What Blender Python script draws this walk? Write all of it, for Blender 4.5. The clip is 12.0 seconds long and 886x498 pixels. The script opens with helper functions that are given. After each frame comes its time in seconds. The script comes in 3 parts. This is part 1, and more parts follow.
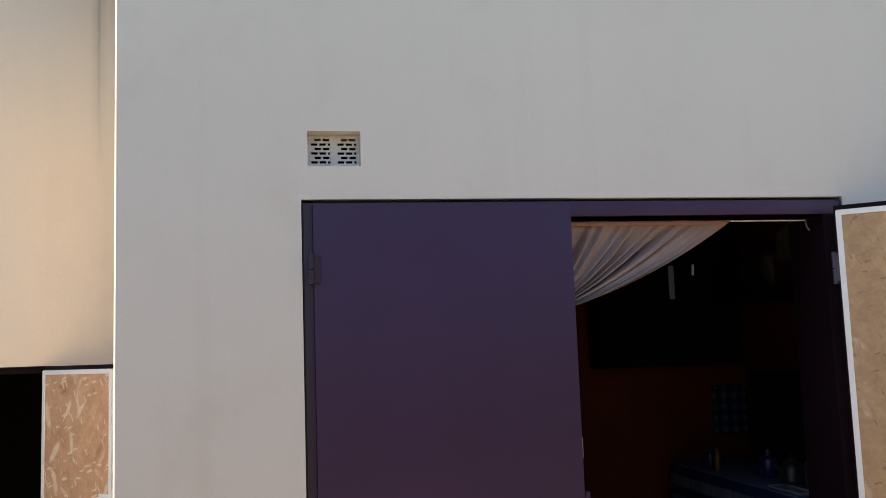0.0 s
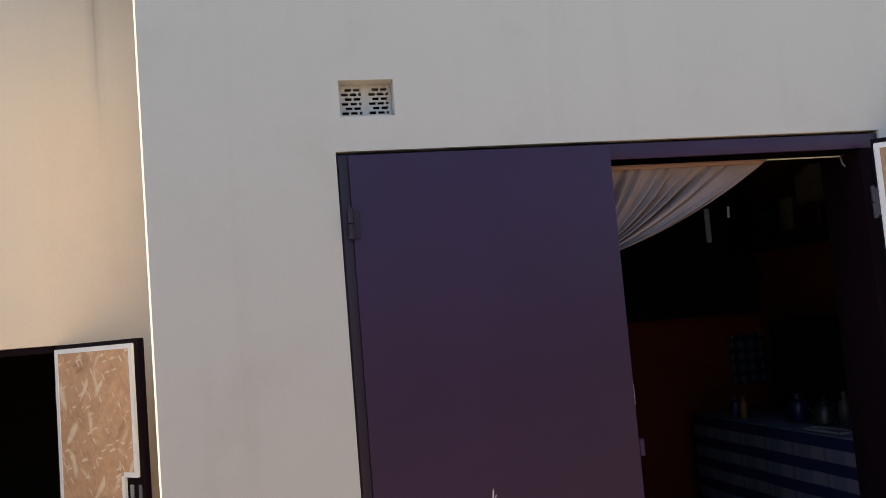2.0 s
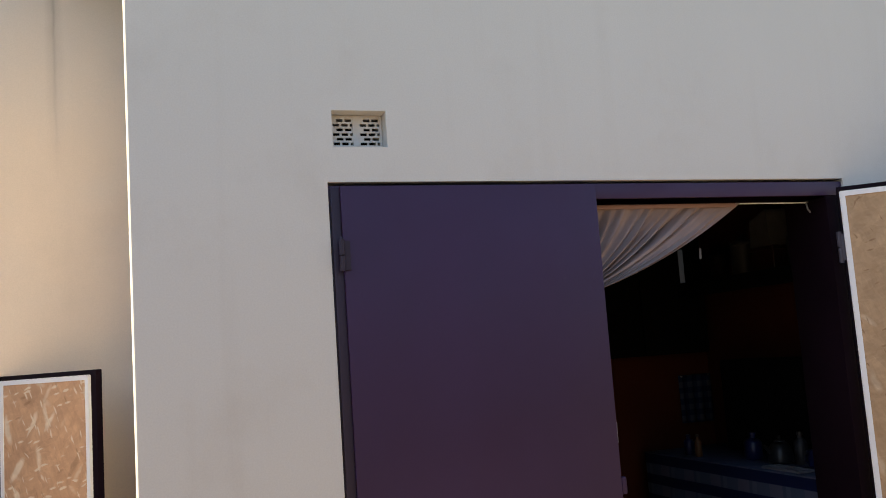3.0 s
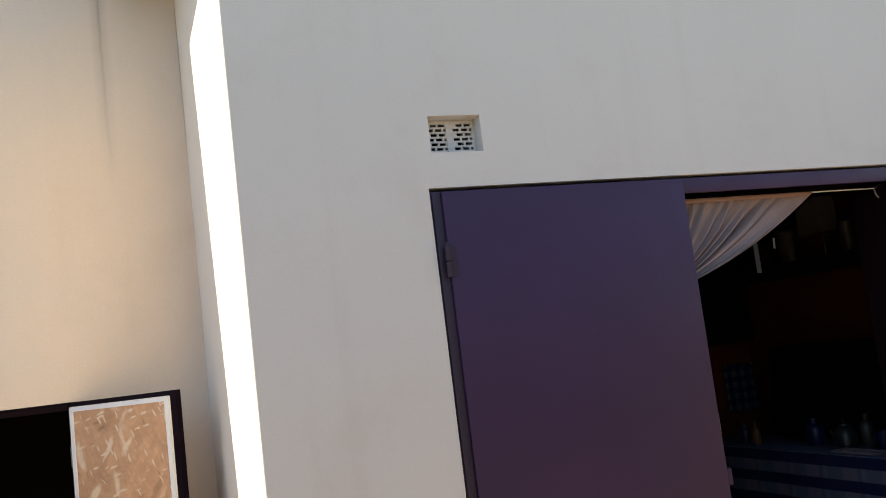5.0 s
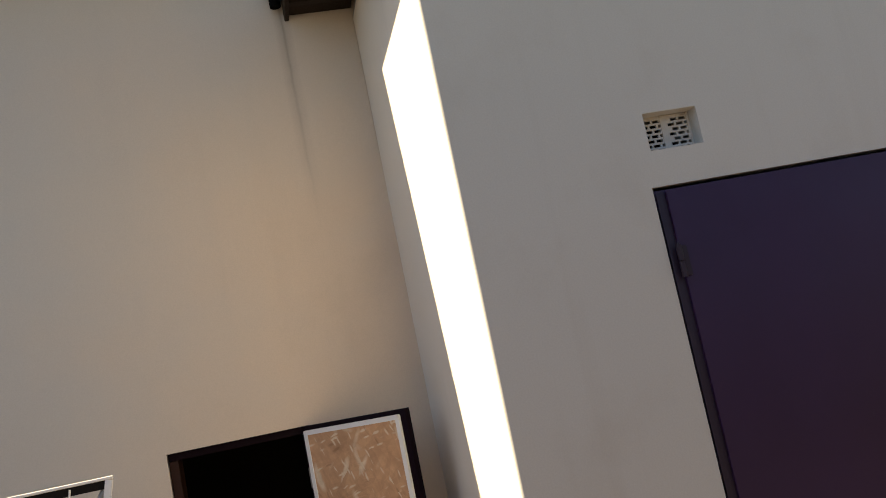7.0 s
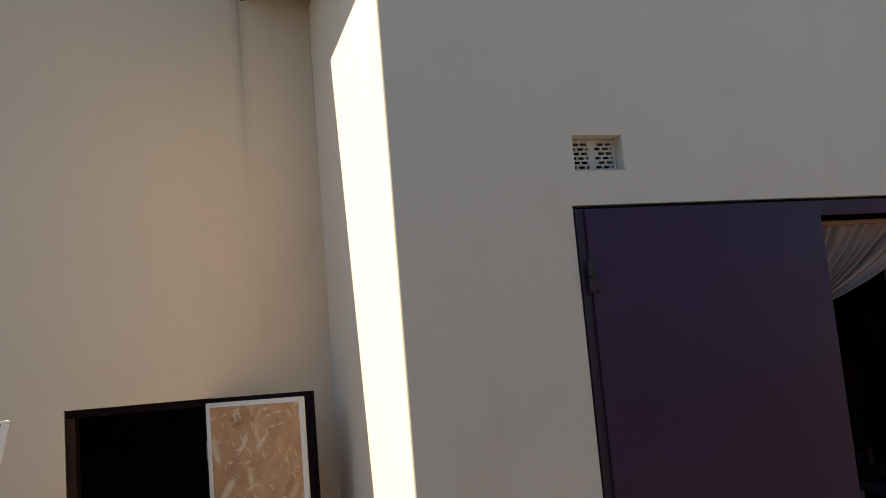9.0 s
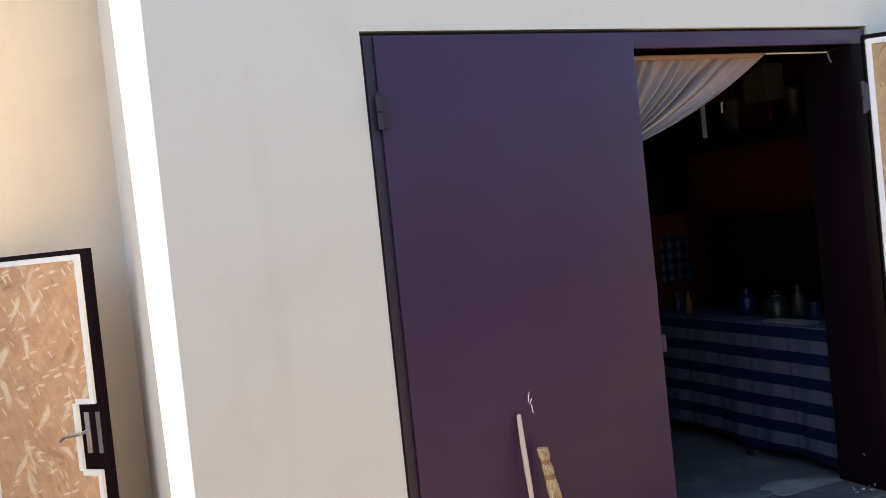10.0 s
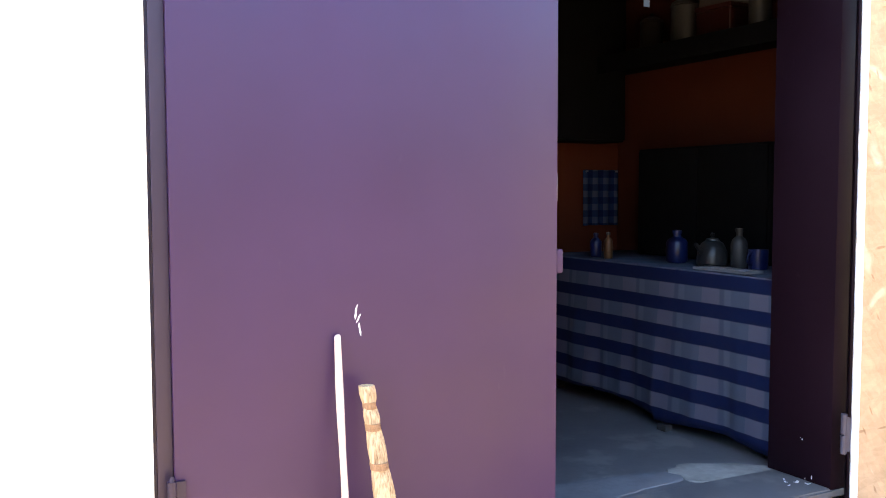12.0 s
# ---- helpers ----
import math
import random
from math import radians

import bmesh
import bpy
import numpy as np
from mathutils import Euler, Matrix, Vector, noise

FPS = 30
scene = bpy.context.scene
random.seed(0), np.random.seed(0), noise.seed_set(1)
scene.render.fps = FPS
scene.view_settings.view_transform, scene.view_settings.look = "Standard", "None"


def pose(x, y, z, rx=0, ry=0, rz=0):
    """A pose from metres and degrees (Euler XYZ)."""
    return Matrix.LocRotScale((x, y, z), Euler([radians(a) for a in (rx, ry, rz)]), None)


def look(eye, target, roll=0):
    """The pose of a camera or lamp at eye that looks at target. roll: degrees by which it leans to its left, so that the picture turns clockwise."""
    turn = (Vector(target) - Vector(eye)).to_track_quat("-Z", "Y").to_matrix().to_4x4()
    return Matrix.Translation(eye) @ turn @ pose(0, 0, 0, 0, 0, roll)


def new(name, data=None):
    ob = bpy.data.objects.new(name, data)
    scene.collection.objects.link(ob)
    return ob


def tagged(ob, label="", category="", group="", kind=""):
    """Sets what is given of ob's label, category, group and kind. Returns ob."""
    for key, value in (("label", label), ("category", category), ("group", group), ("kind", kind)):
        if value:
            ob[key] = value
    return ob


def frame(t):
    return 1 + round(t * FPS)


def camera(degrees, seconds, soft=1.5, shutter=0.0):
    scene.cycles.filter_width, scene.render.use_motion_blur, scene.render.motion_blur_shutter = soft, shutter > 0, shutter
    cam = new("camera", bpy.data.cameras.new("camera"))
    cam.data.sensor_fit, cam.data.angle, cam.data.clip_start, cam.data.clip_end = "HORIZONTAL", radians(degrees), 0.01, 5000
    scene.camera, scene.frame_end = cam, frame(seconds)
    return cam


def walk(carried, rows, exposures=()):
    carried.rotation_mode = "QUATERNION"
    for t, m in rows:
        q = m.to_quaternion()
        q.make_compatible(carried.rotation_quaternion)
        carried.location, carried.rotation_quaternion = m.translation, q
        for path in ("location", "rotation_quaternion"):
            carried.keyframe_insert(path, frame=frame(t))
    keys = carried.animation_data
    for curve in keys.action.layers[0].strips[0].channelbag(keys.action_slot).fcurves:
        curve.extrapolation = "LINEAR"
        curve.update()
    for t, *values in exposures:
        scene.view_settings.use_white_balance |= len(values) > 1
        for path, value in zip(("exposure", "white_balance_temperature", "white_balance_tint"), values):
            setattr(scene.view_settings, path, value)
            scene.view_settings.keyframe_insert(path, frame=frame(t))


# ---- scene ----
cam = camera(52.16, 12.0, soft=0.95)
PATH = [
    (0, pose(-0.071, -3.605, 1.474, 96.37, 2.01, -9.82)),
    (0.5, pose(-0.092, -3.596, 1.468, 95.50, 1.29, -9.97)),
    (1, pose(-0.149, -3.591, 1.454, 95.07, 1.78, -10.92)),
    (1.5, pose(-0.238, -3.530, 1.407, 95.28, -0.35, -11.25)),
    (2, pose(-0.352, -3.422, 1.390, 94.93, 4.77, -11.79)),
    (2.5, pose(-0.485, -3.334, 1.392, 95.46, 2.68, -14.35)),
    (3, pose(-0.636, -3.320, 1.408, 96.79, 3.96, -17.46)),
    (3.5, pose(-0.727, -3.274, 1.448, 96.65, 5.06, -16.91)),
    (3.7, pose(-0.779, -3.219, 1.432, 97.18, 6.19, -14.99)),
    (5.5, look((-1.182, -3.141, 1.488), (-0.459, -1.290, 1.7215), -7.15)),
    (6, look((-1.14, -3.144, 1.531), (-0.498, -1.265, 1.771), -9.6)),
    (6.5, look((-1.240, -3.178, 1.572), (-0.633, -1.285, 1.785), -10.8)),
    (7, look((-1.399, -3.056, 1.59), (-1.022, -1.11, 1.854), -11.6)),
    (7.2, look((-1.446, -2.969, 1.562), (-1.114, -1.016, 1.841), -11.0)),
    (8.8, look((-1.566, -3.14, 1.549), (-1.03, -1.238, 1.856), -4.6)),
    (9, look((-1.445, -3.173, 1.502), (-0.897, -1.268, 1.768), -4.9)),
    (9.5, look((-1.187, -3.091, 1.503), (-0.475, -1.228, 1.647), -5.05)),
    (9.7, pose(-1.118, -3.030, 1.462, 91.65, 4.71, -24.9)),
    (10, look((-1.035, -2.938, 1.405), (-0.245, -1.10, 1.351), -5.9)),
    (10.5, look((-0.885, -2.647, 1.339), (0.063, -0.886, 1.260), -3.65)),
    (11, pose(-0.625, -2.607, 1.142, 90.93, 4.38, -28.45)),
    (11.2, pose(-0.532, -2.513, 1.091, 90.49, 3.50, -28.08)),
    (11.5, pose(-0.450, -2.390, 1.104, 88.56, 2.41, -26.90)),
    (12, pose(-0.335, -2.150, 1.051, 86.33, 0.14, -26.91)),
]
# seconds, stops, kelvin, tint
EXPOSURE = [(0, -0.17, 6700, 4), (1.5, -0.18, 6700, 4), (2.0, -0.26, 6700, 5), (2.5, -0.27, 6700, 5), (3.5, -0.11, 6700, 5),
            (5.5, -0.13, 6650, 3), (6.0, -0.40, 6700, 4), (6.5, -0.56, 6850, 5), (7.0, -1.04, 7000, 6), (7.2, -1.12, 7000, 6),
            (8.8, -1.24, 6900, 5), (9.0, -1.22, 6900, 4), (9.5, -0.46, 6650, 0), (9.7, -0.14, 6650, 0), (10.0, 0.42, 6550, 2),
            (10.5, 0.97, 6450, 3), (11.0, 1.82, 6350, 6), (11.5, 2.17, 6300, 5), (12.0, 2.20, 6250, 5)]
BASE = 2.60
walk(cam, PATH, [(t, BASE + e, k, tint) for t, e, k, tint in EXPOSURE])

# ---- light: clear sky, sun from the side and a little behind the houses ----
SUN_EL, SUN_AZ = 56.0, 13.0
travel = Vector((math.cos(radians(SUN_EL)) * math.cos(radians(SUN_AZ)), -math.cos(radians(SUN_EL)) * math.sin(radians(SUN_AZ)), -math.sin(radians(SUN_EL))))
world = bpy.data.worlds.new("sky")
scene.world = world
world.use_nodes = True
wn = world.node_tree.nodes
sky = wn.new("ShaderNodeTexSky")
sky.sky_type, sky.sun_disc = "NISHITA", False
sky.sun_elevation, sky.sun_rotation = radians(SUN_EL), radians(270 + SUN_AZ)
world.node_tree.links.new(sky.outputs[0], wn["Background"].inputs[0])
wn["Background"].inputs[1].default_value = 0.051
sun = new("sun", bpy.data.lights.new("sun", "SUN"))
sun.data.energy, sun.data.angle, sun.data.color = 5.0, radians(0.5), (1.0, 0.80, 0.55)
sun.matrix_world = look((0, 0, 10), Vector((0, 0, 10)) + travel)


# ---- materials ----
class Nodes:
    """A node material with short ways to add nodes."""

    def __init__(self, name, rough=0.8, metal=0.0, spec=0.3):
        self.mat = bpy.data.materials.new(name)
        self.mat.use_nodes = True
        self.tree = self.mat.node_tree
        self.bsdf = self.tree.nodes["Principled BSDF"]
        self.bsdf.inputs["Roughness"].default_value = rough
        self.bsdf.inputs["Metallic"].default_value = metal
        self.bsdf.inputs["Specular IOR Level"].default_value = spec
        self.co = self.add("ShaderNodeTexCoord").outputs["Object"]

    def add(self, kind):
        return self.tree.nodes.new(kind)

    def put(self, a, b):
        self.tree.links.new(a, b)

    def scaled(self, sx, sy, sz, turn=(0, 0, 0), src=None):
        n = self.add("ShaderNodeMapping")
        n.inputs["Scale"].default_value = (sx, sy, sz)
        n.inputs["Rotation"].default_value = [radians(a) for a in turn]
        self.put(src or self.co, n.inputs["Vector"])
        return n.outputs[0]

    def noise(self, scale, detail=4, src=None, rough=0.55):
        n = self.add("ShaderNodeTexNoise")
        n.inputs["Scale"].default_value, n.inputs["Detail"].default_value = scale, detail
        n.inputs["Roughness"].default_value = rough
        self.put(src or self.co, n.inputs["Vector"])
        return n.outputs["Fac"]

    def ramp(self, fac, stops):
        n = self.add("ShaderNodeValToRGB")
        el = n.color_ramp.elements
        while len(el) < len(stops):
            el.new(0.5)
        for e, (p, c) in zip(el, stops):
            e.position, e.color = p, (*c, 1) if len(c) == 3 else c
        self.put(fac, n.inputs[0])
        return n.outputs[0]

    def mix(self, fac, a, b, how="MIX"):
        n = self.add("ShaderNodeMix")
        n.data_type, n.blend_type = "RGBA", how
        for sock, v in ((n.inputs[0], fac), (n.inputs[6], a), (n.inputs[7], b)):
            if isinstance(v, (int, float)):
                sock.default_value = v
            elif isinstance(v, tuple):
                sock.default_value = (*v, 1)
            else:
                self.put(v, sock)
        return n.outputs[2]

    def math(self, how, a, b=0.0, c=0.0):
        n = self.add("ShaderNodeMath")
        n.operation = how
        for sock, v in zip(n.inputs, (a, b, c)):
            if isinstance(v, (int, float)):
                sock.default_value = v
            else:
                self.put(v, sock)
        return n.outputs[0]

    def axis(self, i, src=None):
        n = self.add("ShaderNodeSeparateXYZ")
        self.put(src or self.co, n.inputs[0])
        return n.outputs[i]

    def colour(self, out):
        self.put(out, self.bsdf.inputs["Base Color"])

    def rough(self, out):
        self.put(out, self.bsdf.inputs["Roughness"])

    def bump(self, *layers):
        last = None
        for height, strength, dist in layers:
            n = self.add("ShaderNodeBump")
            n.inputs["Strength"].default_value, n.inputs["Distance"].default_value = strength, dist
            self.put(height, n.inputs["Height"])
            if last:
                self.put(last, n.inputs["Normal"])
            last = n.outputs[0]
        self.put(last, self.bsdf.inputs["Normal"])


def speckled(name, a, b, scale=6.0, rough=0.7, metal=0.0, spec=0.3, fine=90.0, bump=0.15, dist=0.002):
    m = Nodes(name, rough, metal, spec)
    m.colour(m.mix(0.25, m.ramp(m.noise(scale), [(0.3, a), (0.7, b)]), m.ramp(m.noise(fine, 3), [(0.3, a), (0.7, b)])))
    m.bump((m.noise(fine, 4), bump, dist))
    return m.mat


def plaster(name, a, b, stain, drip=None, unlit_tone=None):
    m = Nodes(name, 0.9, 0, 0.2)
    base = m.ramp(m.noise(0.55, 5), [(0.3, a), (0.7, b)])
    patch = m.ramp(m.noise(1.7, 6, rough=0.65), [(0.52, (0, 0, 0)), (0.75, (1, 1, 1))])
    col = m.mix(m.math("MULTIPLY", patch, 0.38), base, stain)
    streak = m.noise(1.0, 5, m.scaled(7, 7, 0.5))
    col = m.mix(m.math("MULTIPLY", m.ramp(streak, [(0.55, (0, 0, 0)), (0.8, (1, 1, 1))]), 0.22), col, stain)
    if unlit_tone:
        # bounce glow painted in: ragged-edged grey high up and away from the inner corner
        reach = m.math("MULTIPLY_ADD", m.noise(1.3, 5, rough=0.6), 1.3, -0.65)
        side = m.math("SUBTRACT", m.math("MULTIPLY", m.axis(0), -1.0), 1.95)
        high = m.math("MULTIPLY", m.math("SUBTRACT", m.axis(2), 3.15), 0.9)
        # how far the painted glow has faded out to grey
        unlit_or_worn = m.math("ADD", m.math("MAXIMUM", side, high), reach)
        col = m.mix(m.ramp(m.math("MULTIPLY_ADD", unlit_or_worn, 0.62, 0.5), [(0.05, (0, 0, 0)), (0.95, (1, 1, 1))]), col, unlit_tone)
    if drip:
        # a water run down the wall below the roof edge, thinning out on its way
        off = m.math("ADD", m.axis(0), m.math("MULTIPLY_ADD", m.noise(2.5, 2), 0.05, -drip - 0.025))
        line = m.ramp(m.math("ABSOLUTE", off), [(0.0, (1, 1, 1)), (0.012, (0.5, 0.5, 0.5)), (0.05, (0, 0, 0))])
        fade = m.add("ShaderNodeMapRange")
        fade.inputs["From Min"].default_value, fade.inputs["From Max"].default_value = 2.45, 3.6
        m.put(m.axis(2), fade.inputs["Value"])
        col = m.mix(m.math("MULTIPLY", m.math("MULTIPLY", line, fade.outputs[0]), 0.6), col, (0.20, 0.18, 0.155))
    grain = m.ramp(m.noise(160, 3), [(0.3, (0.93, 0.93, 0.93)), (0.7, (1, 1, 1))])
    m.colour(m.mix(1.0, col, grain, "MULTIPLY"))
    m.bump((m.noise(1.6, 3), 0.35, 0.02), (m.noise(12, 4), 0.12, 0.006), (m.noise(220, 3), 0.12, 0.0015))
    return m.mat


def board_of_strands(name, more, amount, tone=(1.0, 1.0, 1.0), size=1.0, flecks=0.6):
    """Pressed wood strands lying every way in a tan ground."""
    m = Nodes(name, 0.62, 0, 0.25)
    ground = m.ramp(m.noise(7, 6, rough=0.65), [(0.25, tuple(t * c for t, c in zip(tone, (0.42, 0.293, 0.175)))), (0.75, tuple(t * c for t, c in zip(tone, (0.50, 0.358, 0.22))))])
    relief = None
    nz = m.add("ShaderNodeTexNoise")
    nz.inputs["Scale"].default_value = 9
    m.put(m.co, nz.inputs["Vector"])
    sc = m.add("ShaderNodeVectorMath")
    sc.operation = "SCALE"
    sc.inputs["Scale"].default_value = 0.05
    m.put(nz.outputs["Color"], sc.inputs[0])
    wob = m.add("ShaderNodeVectorMath")
    wob.operation = "ADD"
    m.put(m.co, wob.inputs[0])
    m.put(sc.outputs[0], wob.inputs[1])
    for k, (turn, sx, sz, pale_at, dark_at) in enumerate(((12, 30, 8, 0.93, 0.012), (-38, 34, 9, 0.95, 0.02), (58, 28, 9, 0.96, 0.02), (-75, 90, 24, 0.985, 0.022), (27, 110, 26, 0.985, 0.028))):
        v = m.add("ShaderNodeTexVoronoi")
        v.inputs["Scale"].default_value = 1.0
        m.put(m.scaled(sx / size, 3, sz / size, (0, 0, 0), m.scaled(1, 1, 1, (0, turn, 0), wob.outputs[0])), v.inputs["Vector"])
        one, two = m.axis(0, v.outputs["Color"]), m.axis(1, v.outputs["Color"])
        var = m.ramp(two, [(0, (0.90, 0.89, 0.88)), (1, (1.09, 1.09, 1.08))])
        ground = m.mix(0.5, ground, m.mix(1.0, ground, var, "MULTIPLY"))
        core = m.ramp(v.outputs["Distance"], [(0.25, (1, 1, 1)), (0.5, (0, 0, 0))])
        pale = m.math("MULTIPLY", m.math("GREATER_THAN", one, pale_at - more), core)
        dark = m.math("MULTIPLY", m.math("LESS_THAN", one, dark_at), core)
        ground = m.mix(m.math("MULTIPLY", pale, amount), ground, (0.74, 0.63, 0.48))
        ground = m.mix(m.math("MULTIPLY", dark, flecks), ground, (0.16, 0.08, 0.035))
        relief = two if relief is None else m.math("ADD", relief, two)
    m.colour(ground)
    m.bump((relief, 0.3, 0.0015), (m.noise(140, 3), 0.15, 0.001))
    return m.mat


def enamel(name, a, b, spec=0.36):
    """Brushed dark purple gloss paint on sheet steel."""
    m = Nodes(name, 0.42, 0, spec)
    col = m.ramp(m.noise(1.4, 4), [(0.3, a), (0.7, b)])
    scuff = m.ramp(m.noise(9, 6, m.scaled(1, 1, 0.35), 0.7), [(0.66, (0, 0, 0)), (0.74, (1, 1, 1))])
    col = m.mix(m.math("MULTIPLY", scuff, 0.10), col, (0.12, 0.10, 0.13))
    m.colour(col)
    m.rough(m.ramp(m.noise(3, 5), [(0.3, (0.36, 0.36, 0.36)), (0.7, (0.55, 0.55, 0.55))]))
    m.bump((m.noise(2.2, 3), 0.30, 0.012), (m.noise(60, 3, m.scaled(1, 1, 0.15)), 0.08, 0.001))
    return m.mat


def striped_cloth(name):
    m = Nodes(name, 0.85, 0, 0.15)
    z = m.axis(2)
    band = m.math("FRACT", m.math("DIVIDE", m.math("ADD", z, 10.0136), 0.124))
    stripe = m.ramp(band, [(0.0, (0, 0, 0)), (0.44, (0, 0, 0)), (0.47, (1, 1, 1)), (0.96, (1, 1, 1)), (1.0, (0, 0, 0))])
    y = m.math("ADD", m.axis(1), m.axis(0))
    up = m.math("FRACT", m.math("DIVIDE", m.math("ADD", y, 10.0), 0.264))
    # white bands set dark, the room's dimness is in the colour
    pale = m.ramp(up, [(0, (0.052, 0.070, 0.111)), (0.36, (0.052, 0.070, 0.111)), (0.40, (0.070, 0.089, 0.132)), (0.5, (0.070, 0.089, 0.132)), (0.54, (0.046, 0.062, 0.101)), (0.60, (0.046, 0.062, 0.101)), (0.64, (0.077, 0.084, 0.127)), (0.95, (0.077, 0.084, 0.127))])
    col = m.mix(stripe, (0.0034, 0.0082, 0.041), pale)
    m.colour(m.mix(0.3, col, m.mix(1.0, col, m.ramp(m.noise(700, 2), [(0.3, (0.6, 0.6, 0.6)), (0.7, (1, 1, 1))]), "MULTIPLY")))
    m.bump((m.noise(500, 2), 0.2, 0.001))
    return m.mat


def checked_cloth(name):
    m = Nodes(name, 0.9, 0, 0.1)
    a = m.math("GREATER_THAN", m.math("FRACT", m.math("DIVIDE", m.math("ADD", m.axis(0), 10), 0.075)), 0.5)
    b = m.math("GREATER_THAN", m.math("FRACT", m.math("DIVIDE", m.math("ADD", m.axis(2), 10), 0.075)), 0.5)
    s = m.math("MULTIPLY", m.math("ADD", a, b), 0.5)
    # checks darkened with the same indoor dimness
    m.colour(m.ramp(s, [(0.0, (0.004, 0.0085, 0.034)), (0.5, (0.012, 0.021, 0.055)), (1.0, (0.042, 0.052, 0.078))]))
    m.bump((m.noise(300, 2), 0.2, 0.001))
    return m.mat


def fabric(name, a, b):
    m = Nodes(name, 0.85, 0, 0.15)
    m.colour(m.mix(0.3, m.ramp(m.noise(5, 4), [(0.3, a), (0.7, b)]), m.ramp(m.noise(400, 2), [(0.3, a), (0.7, b)])))
    m.bump((m.noise(320, 2), 0.2, 0.001))
    return m.mat


def earth(name):
    m = Nodes(name, 0.95, 0, 0.15)
    col = m.ramp(m.noise(0.8, 6), [(0.3, (0.097, 0.076, 0.057)), (0.7, (0.131, 0.105, 0.080))])
    m.colour(m.mix(0.5, col, m.ramp(m.noise(40, 5), [(0.3, (0.075, 0.059, 0.045)), (0.7, (0.148, 0.120, 0.092))])))
    m.bump((m.noise(3, 5), 0.4, 0.03), (m.noise(60, 5), 0.4, 0.006))
    return m.mat


def screed(name):
    m = Nodes(name, 0.55, 0, 0.35)
    col = m.ramp(m.noise(1.6, 6, rough=0.65), [(0.3, (0.05, 0.053, 0.064)), (0.72, (0.105, 0.105, 0.11))])
    unlit_or_worn = m.ramp(m.noise(3.2, 4), [(0.55, (0, 0, 0)), (0.62, (1, 1, 1))])
    m.colour(m.mix(m.math("MULTIPLY", unlit_or_worn, 0.5), col, (0.16, 0.158, 0.155)))
    m.bump((m.noise(30, 5), 0.2, 0.003))
    return m.mat


def straw(name, a, b, fibre=420):
    m = Nodes(name, 0.75, 0, 0.25)
    fib = m.noise(1.0, 3, m.scaled(fibre, fibre, 9))
    m.colour(m.ramp(fib, [(0.25, a), (0.7, b)]))
    m.bump((fib, 0.6, 0.003))
    return m.mat


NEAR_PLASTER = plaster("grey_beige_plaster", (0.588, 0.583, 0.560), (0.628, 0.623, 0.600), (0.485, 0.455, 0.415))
# cream holds the side wall's warm bounce, the last grey is the colour outside it
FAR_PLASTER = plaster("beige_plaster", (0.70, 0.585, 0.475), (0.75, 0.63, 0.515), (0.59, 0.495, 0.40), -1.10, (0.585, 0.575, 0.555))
# the near house's plaster again, lightened so its sunlit side reads brighter
SIDE_PLASTER = plaster("sun_lightened_plaster", (0.80, 0.75, 0.68), (0.84, 0.79, 0.72), (0.70, 0.65, 0.58))
PURPLE = enamel("purple_paint", (0.0275, 0.0108, 0.0450), (0.0362, 0.0145, 0.0585))
FRAME_PAINT = enamel("weathered_frame_paint", (0.021, 0.0140, 0.030), (0.029, 0.0190, 0.038), 0.32)
HINGE_PAINT = enamel("worn_hinge_paint", (0.040, 0.036, 0.056), (0.062, 0.057, 0.080), 0.4)
BROWN = enamel("dark_brown_paint", (0.024, 0.0105, 0.0065), (0.034, 0.015, 0.009), 0.15)
# dark purple, lowered further for the shade on jambs, heads and leaf shells
DARK = enamel("shaded_purple_paint", (0.0065, 0.003, 0.0055), (0.010, 0.0048, 0.0085), 0.05)
OSB = board_of_strands("strand_board", -0.01, 0.28, (0.93, 0.90, 0.90), 1.0, 0.5)
OSB_COARSE = board_of_strands("coarse_strand_board", 0.11, 0.85, (1.22, 1.06, 1.06), 1.45, 0.3)
WHITE = speckled("white_trim", (0.74, 0.75, 0.78), (0.82, 0.83, 0.85), 8, 0.5, fine=60, bump=0.05)
CHROME = speckled("worn_chrome", (0.55, 0.55, 0.57), (0.7, 0.7, 0.72), 12, 0.28, 1.0, 0.5)
STEEL = speckled("dull_steel", (0.24, 0.24, 0.26), (0.36, 0.36, 0.38), 12, 0.45, 1.0, 0.5)
AIRBRICK = speckled("cement_airbrick", (0.52, 0.51, 0.49), (0.60, 0.59, 0.57), 30, 0.9)
# walls, ceiling and screed: indoor dimness is put into these colours
ORANGE = plaster("dimmed_orange_paint", (0.056, 0.0118, 0.004), (0.072, 0.0155, 0.0053), (0.036, 0.008, 0.003))
CEILING = plaster("unlit_room_paint", (0.03, 0.027, 0.025), (0.04, 0.036, 0.033), (0.022, 0.02, 0.018))
SCREED = screed("floor_screed")
EARTH = earth("bare_earth")
CONCRETE = speckled("concrete", (0.30, 0.29, 0.27), (0.40, 0.38, 0.36), 3, 0.9, fine=70, bump=0.3, dist=0.004)
YARD_BLOCK = speckled("cement_blockwork", (0.20, 0.175, 0.15), (0.28, 0.25, 0.215), 1.5, 0.95, fine=45, bump=0.4, dist=0.005)
CURTAIN = fabric("dusty_pink_voile", (0.225, 0.175, 0.172), (0.305, 0.243, 0.238))
STRIPES = striped_cloth("dimmed_blue_white_cloth")
CHECKS = checked_cloth("dimmed_blue_checked_cloth")
STRAW = straw("straw", (0.17, 0.105, 0.05), (0.60, 0.45, 0.27), 210)
BINDING = straw("brown_twine", (0.20, 0.115, 0.06), (0.34, 0.21, 0.12))
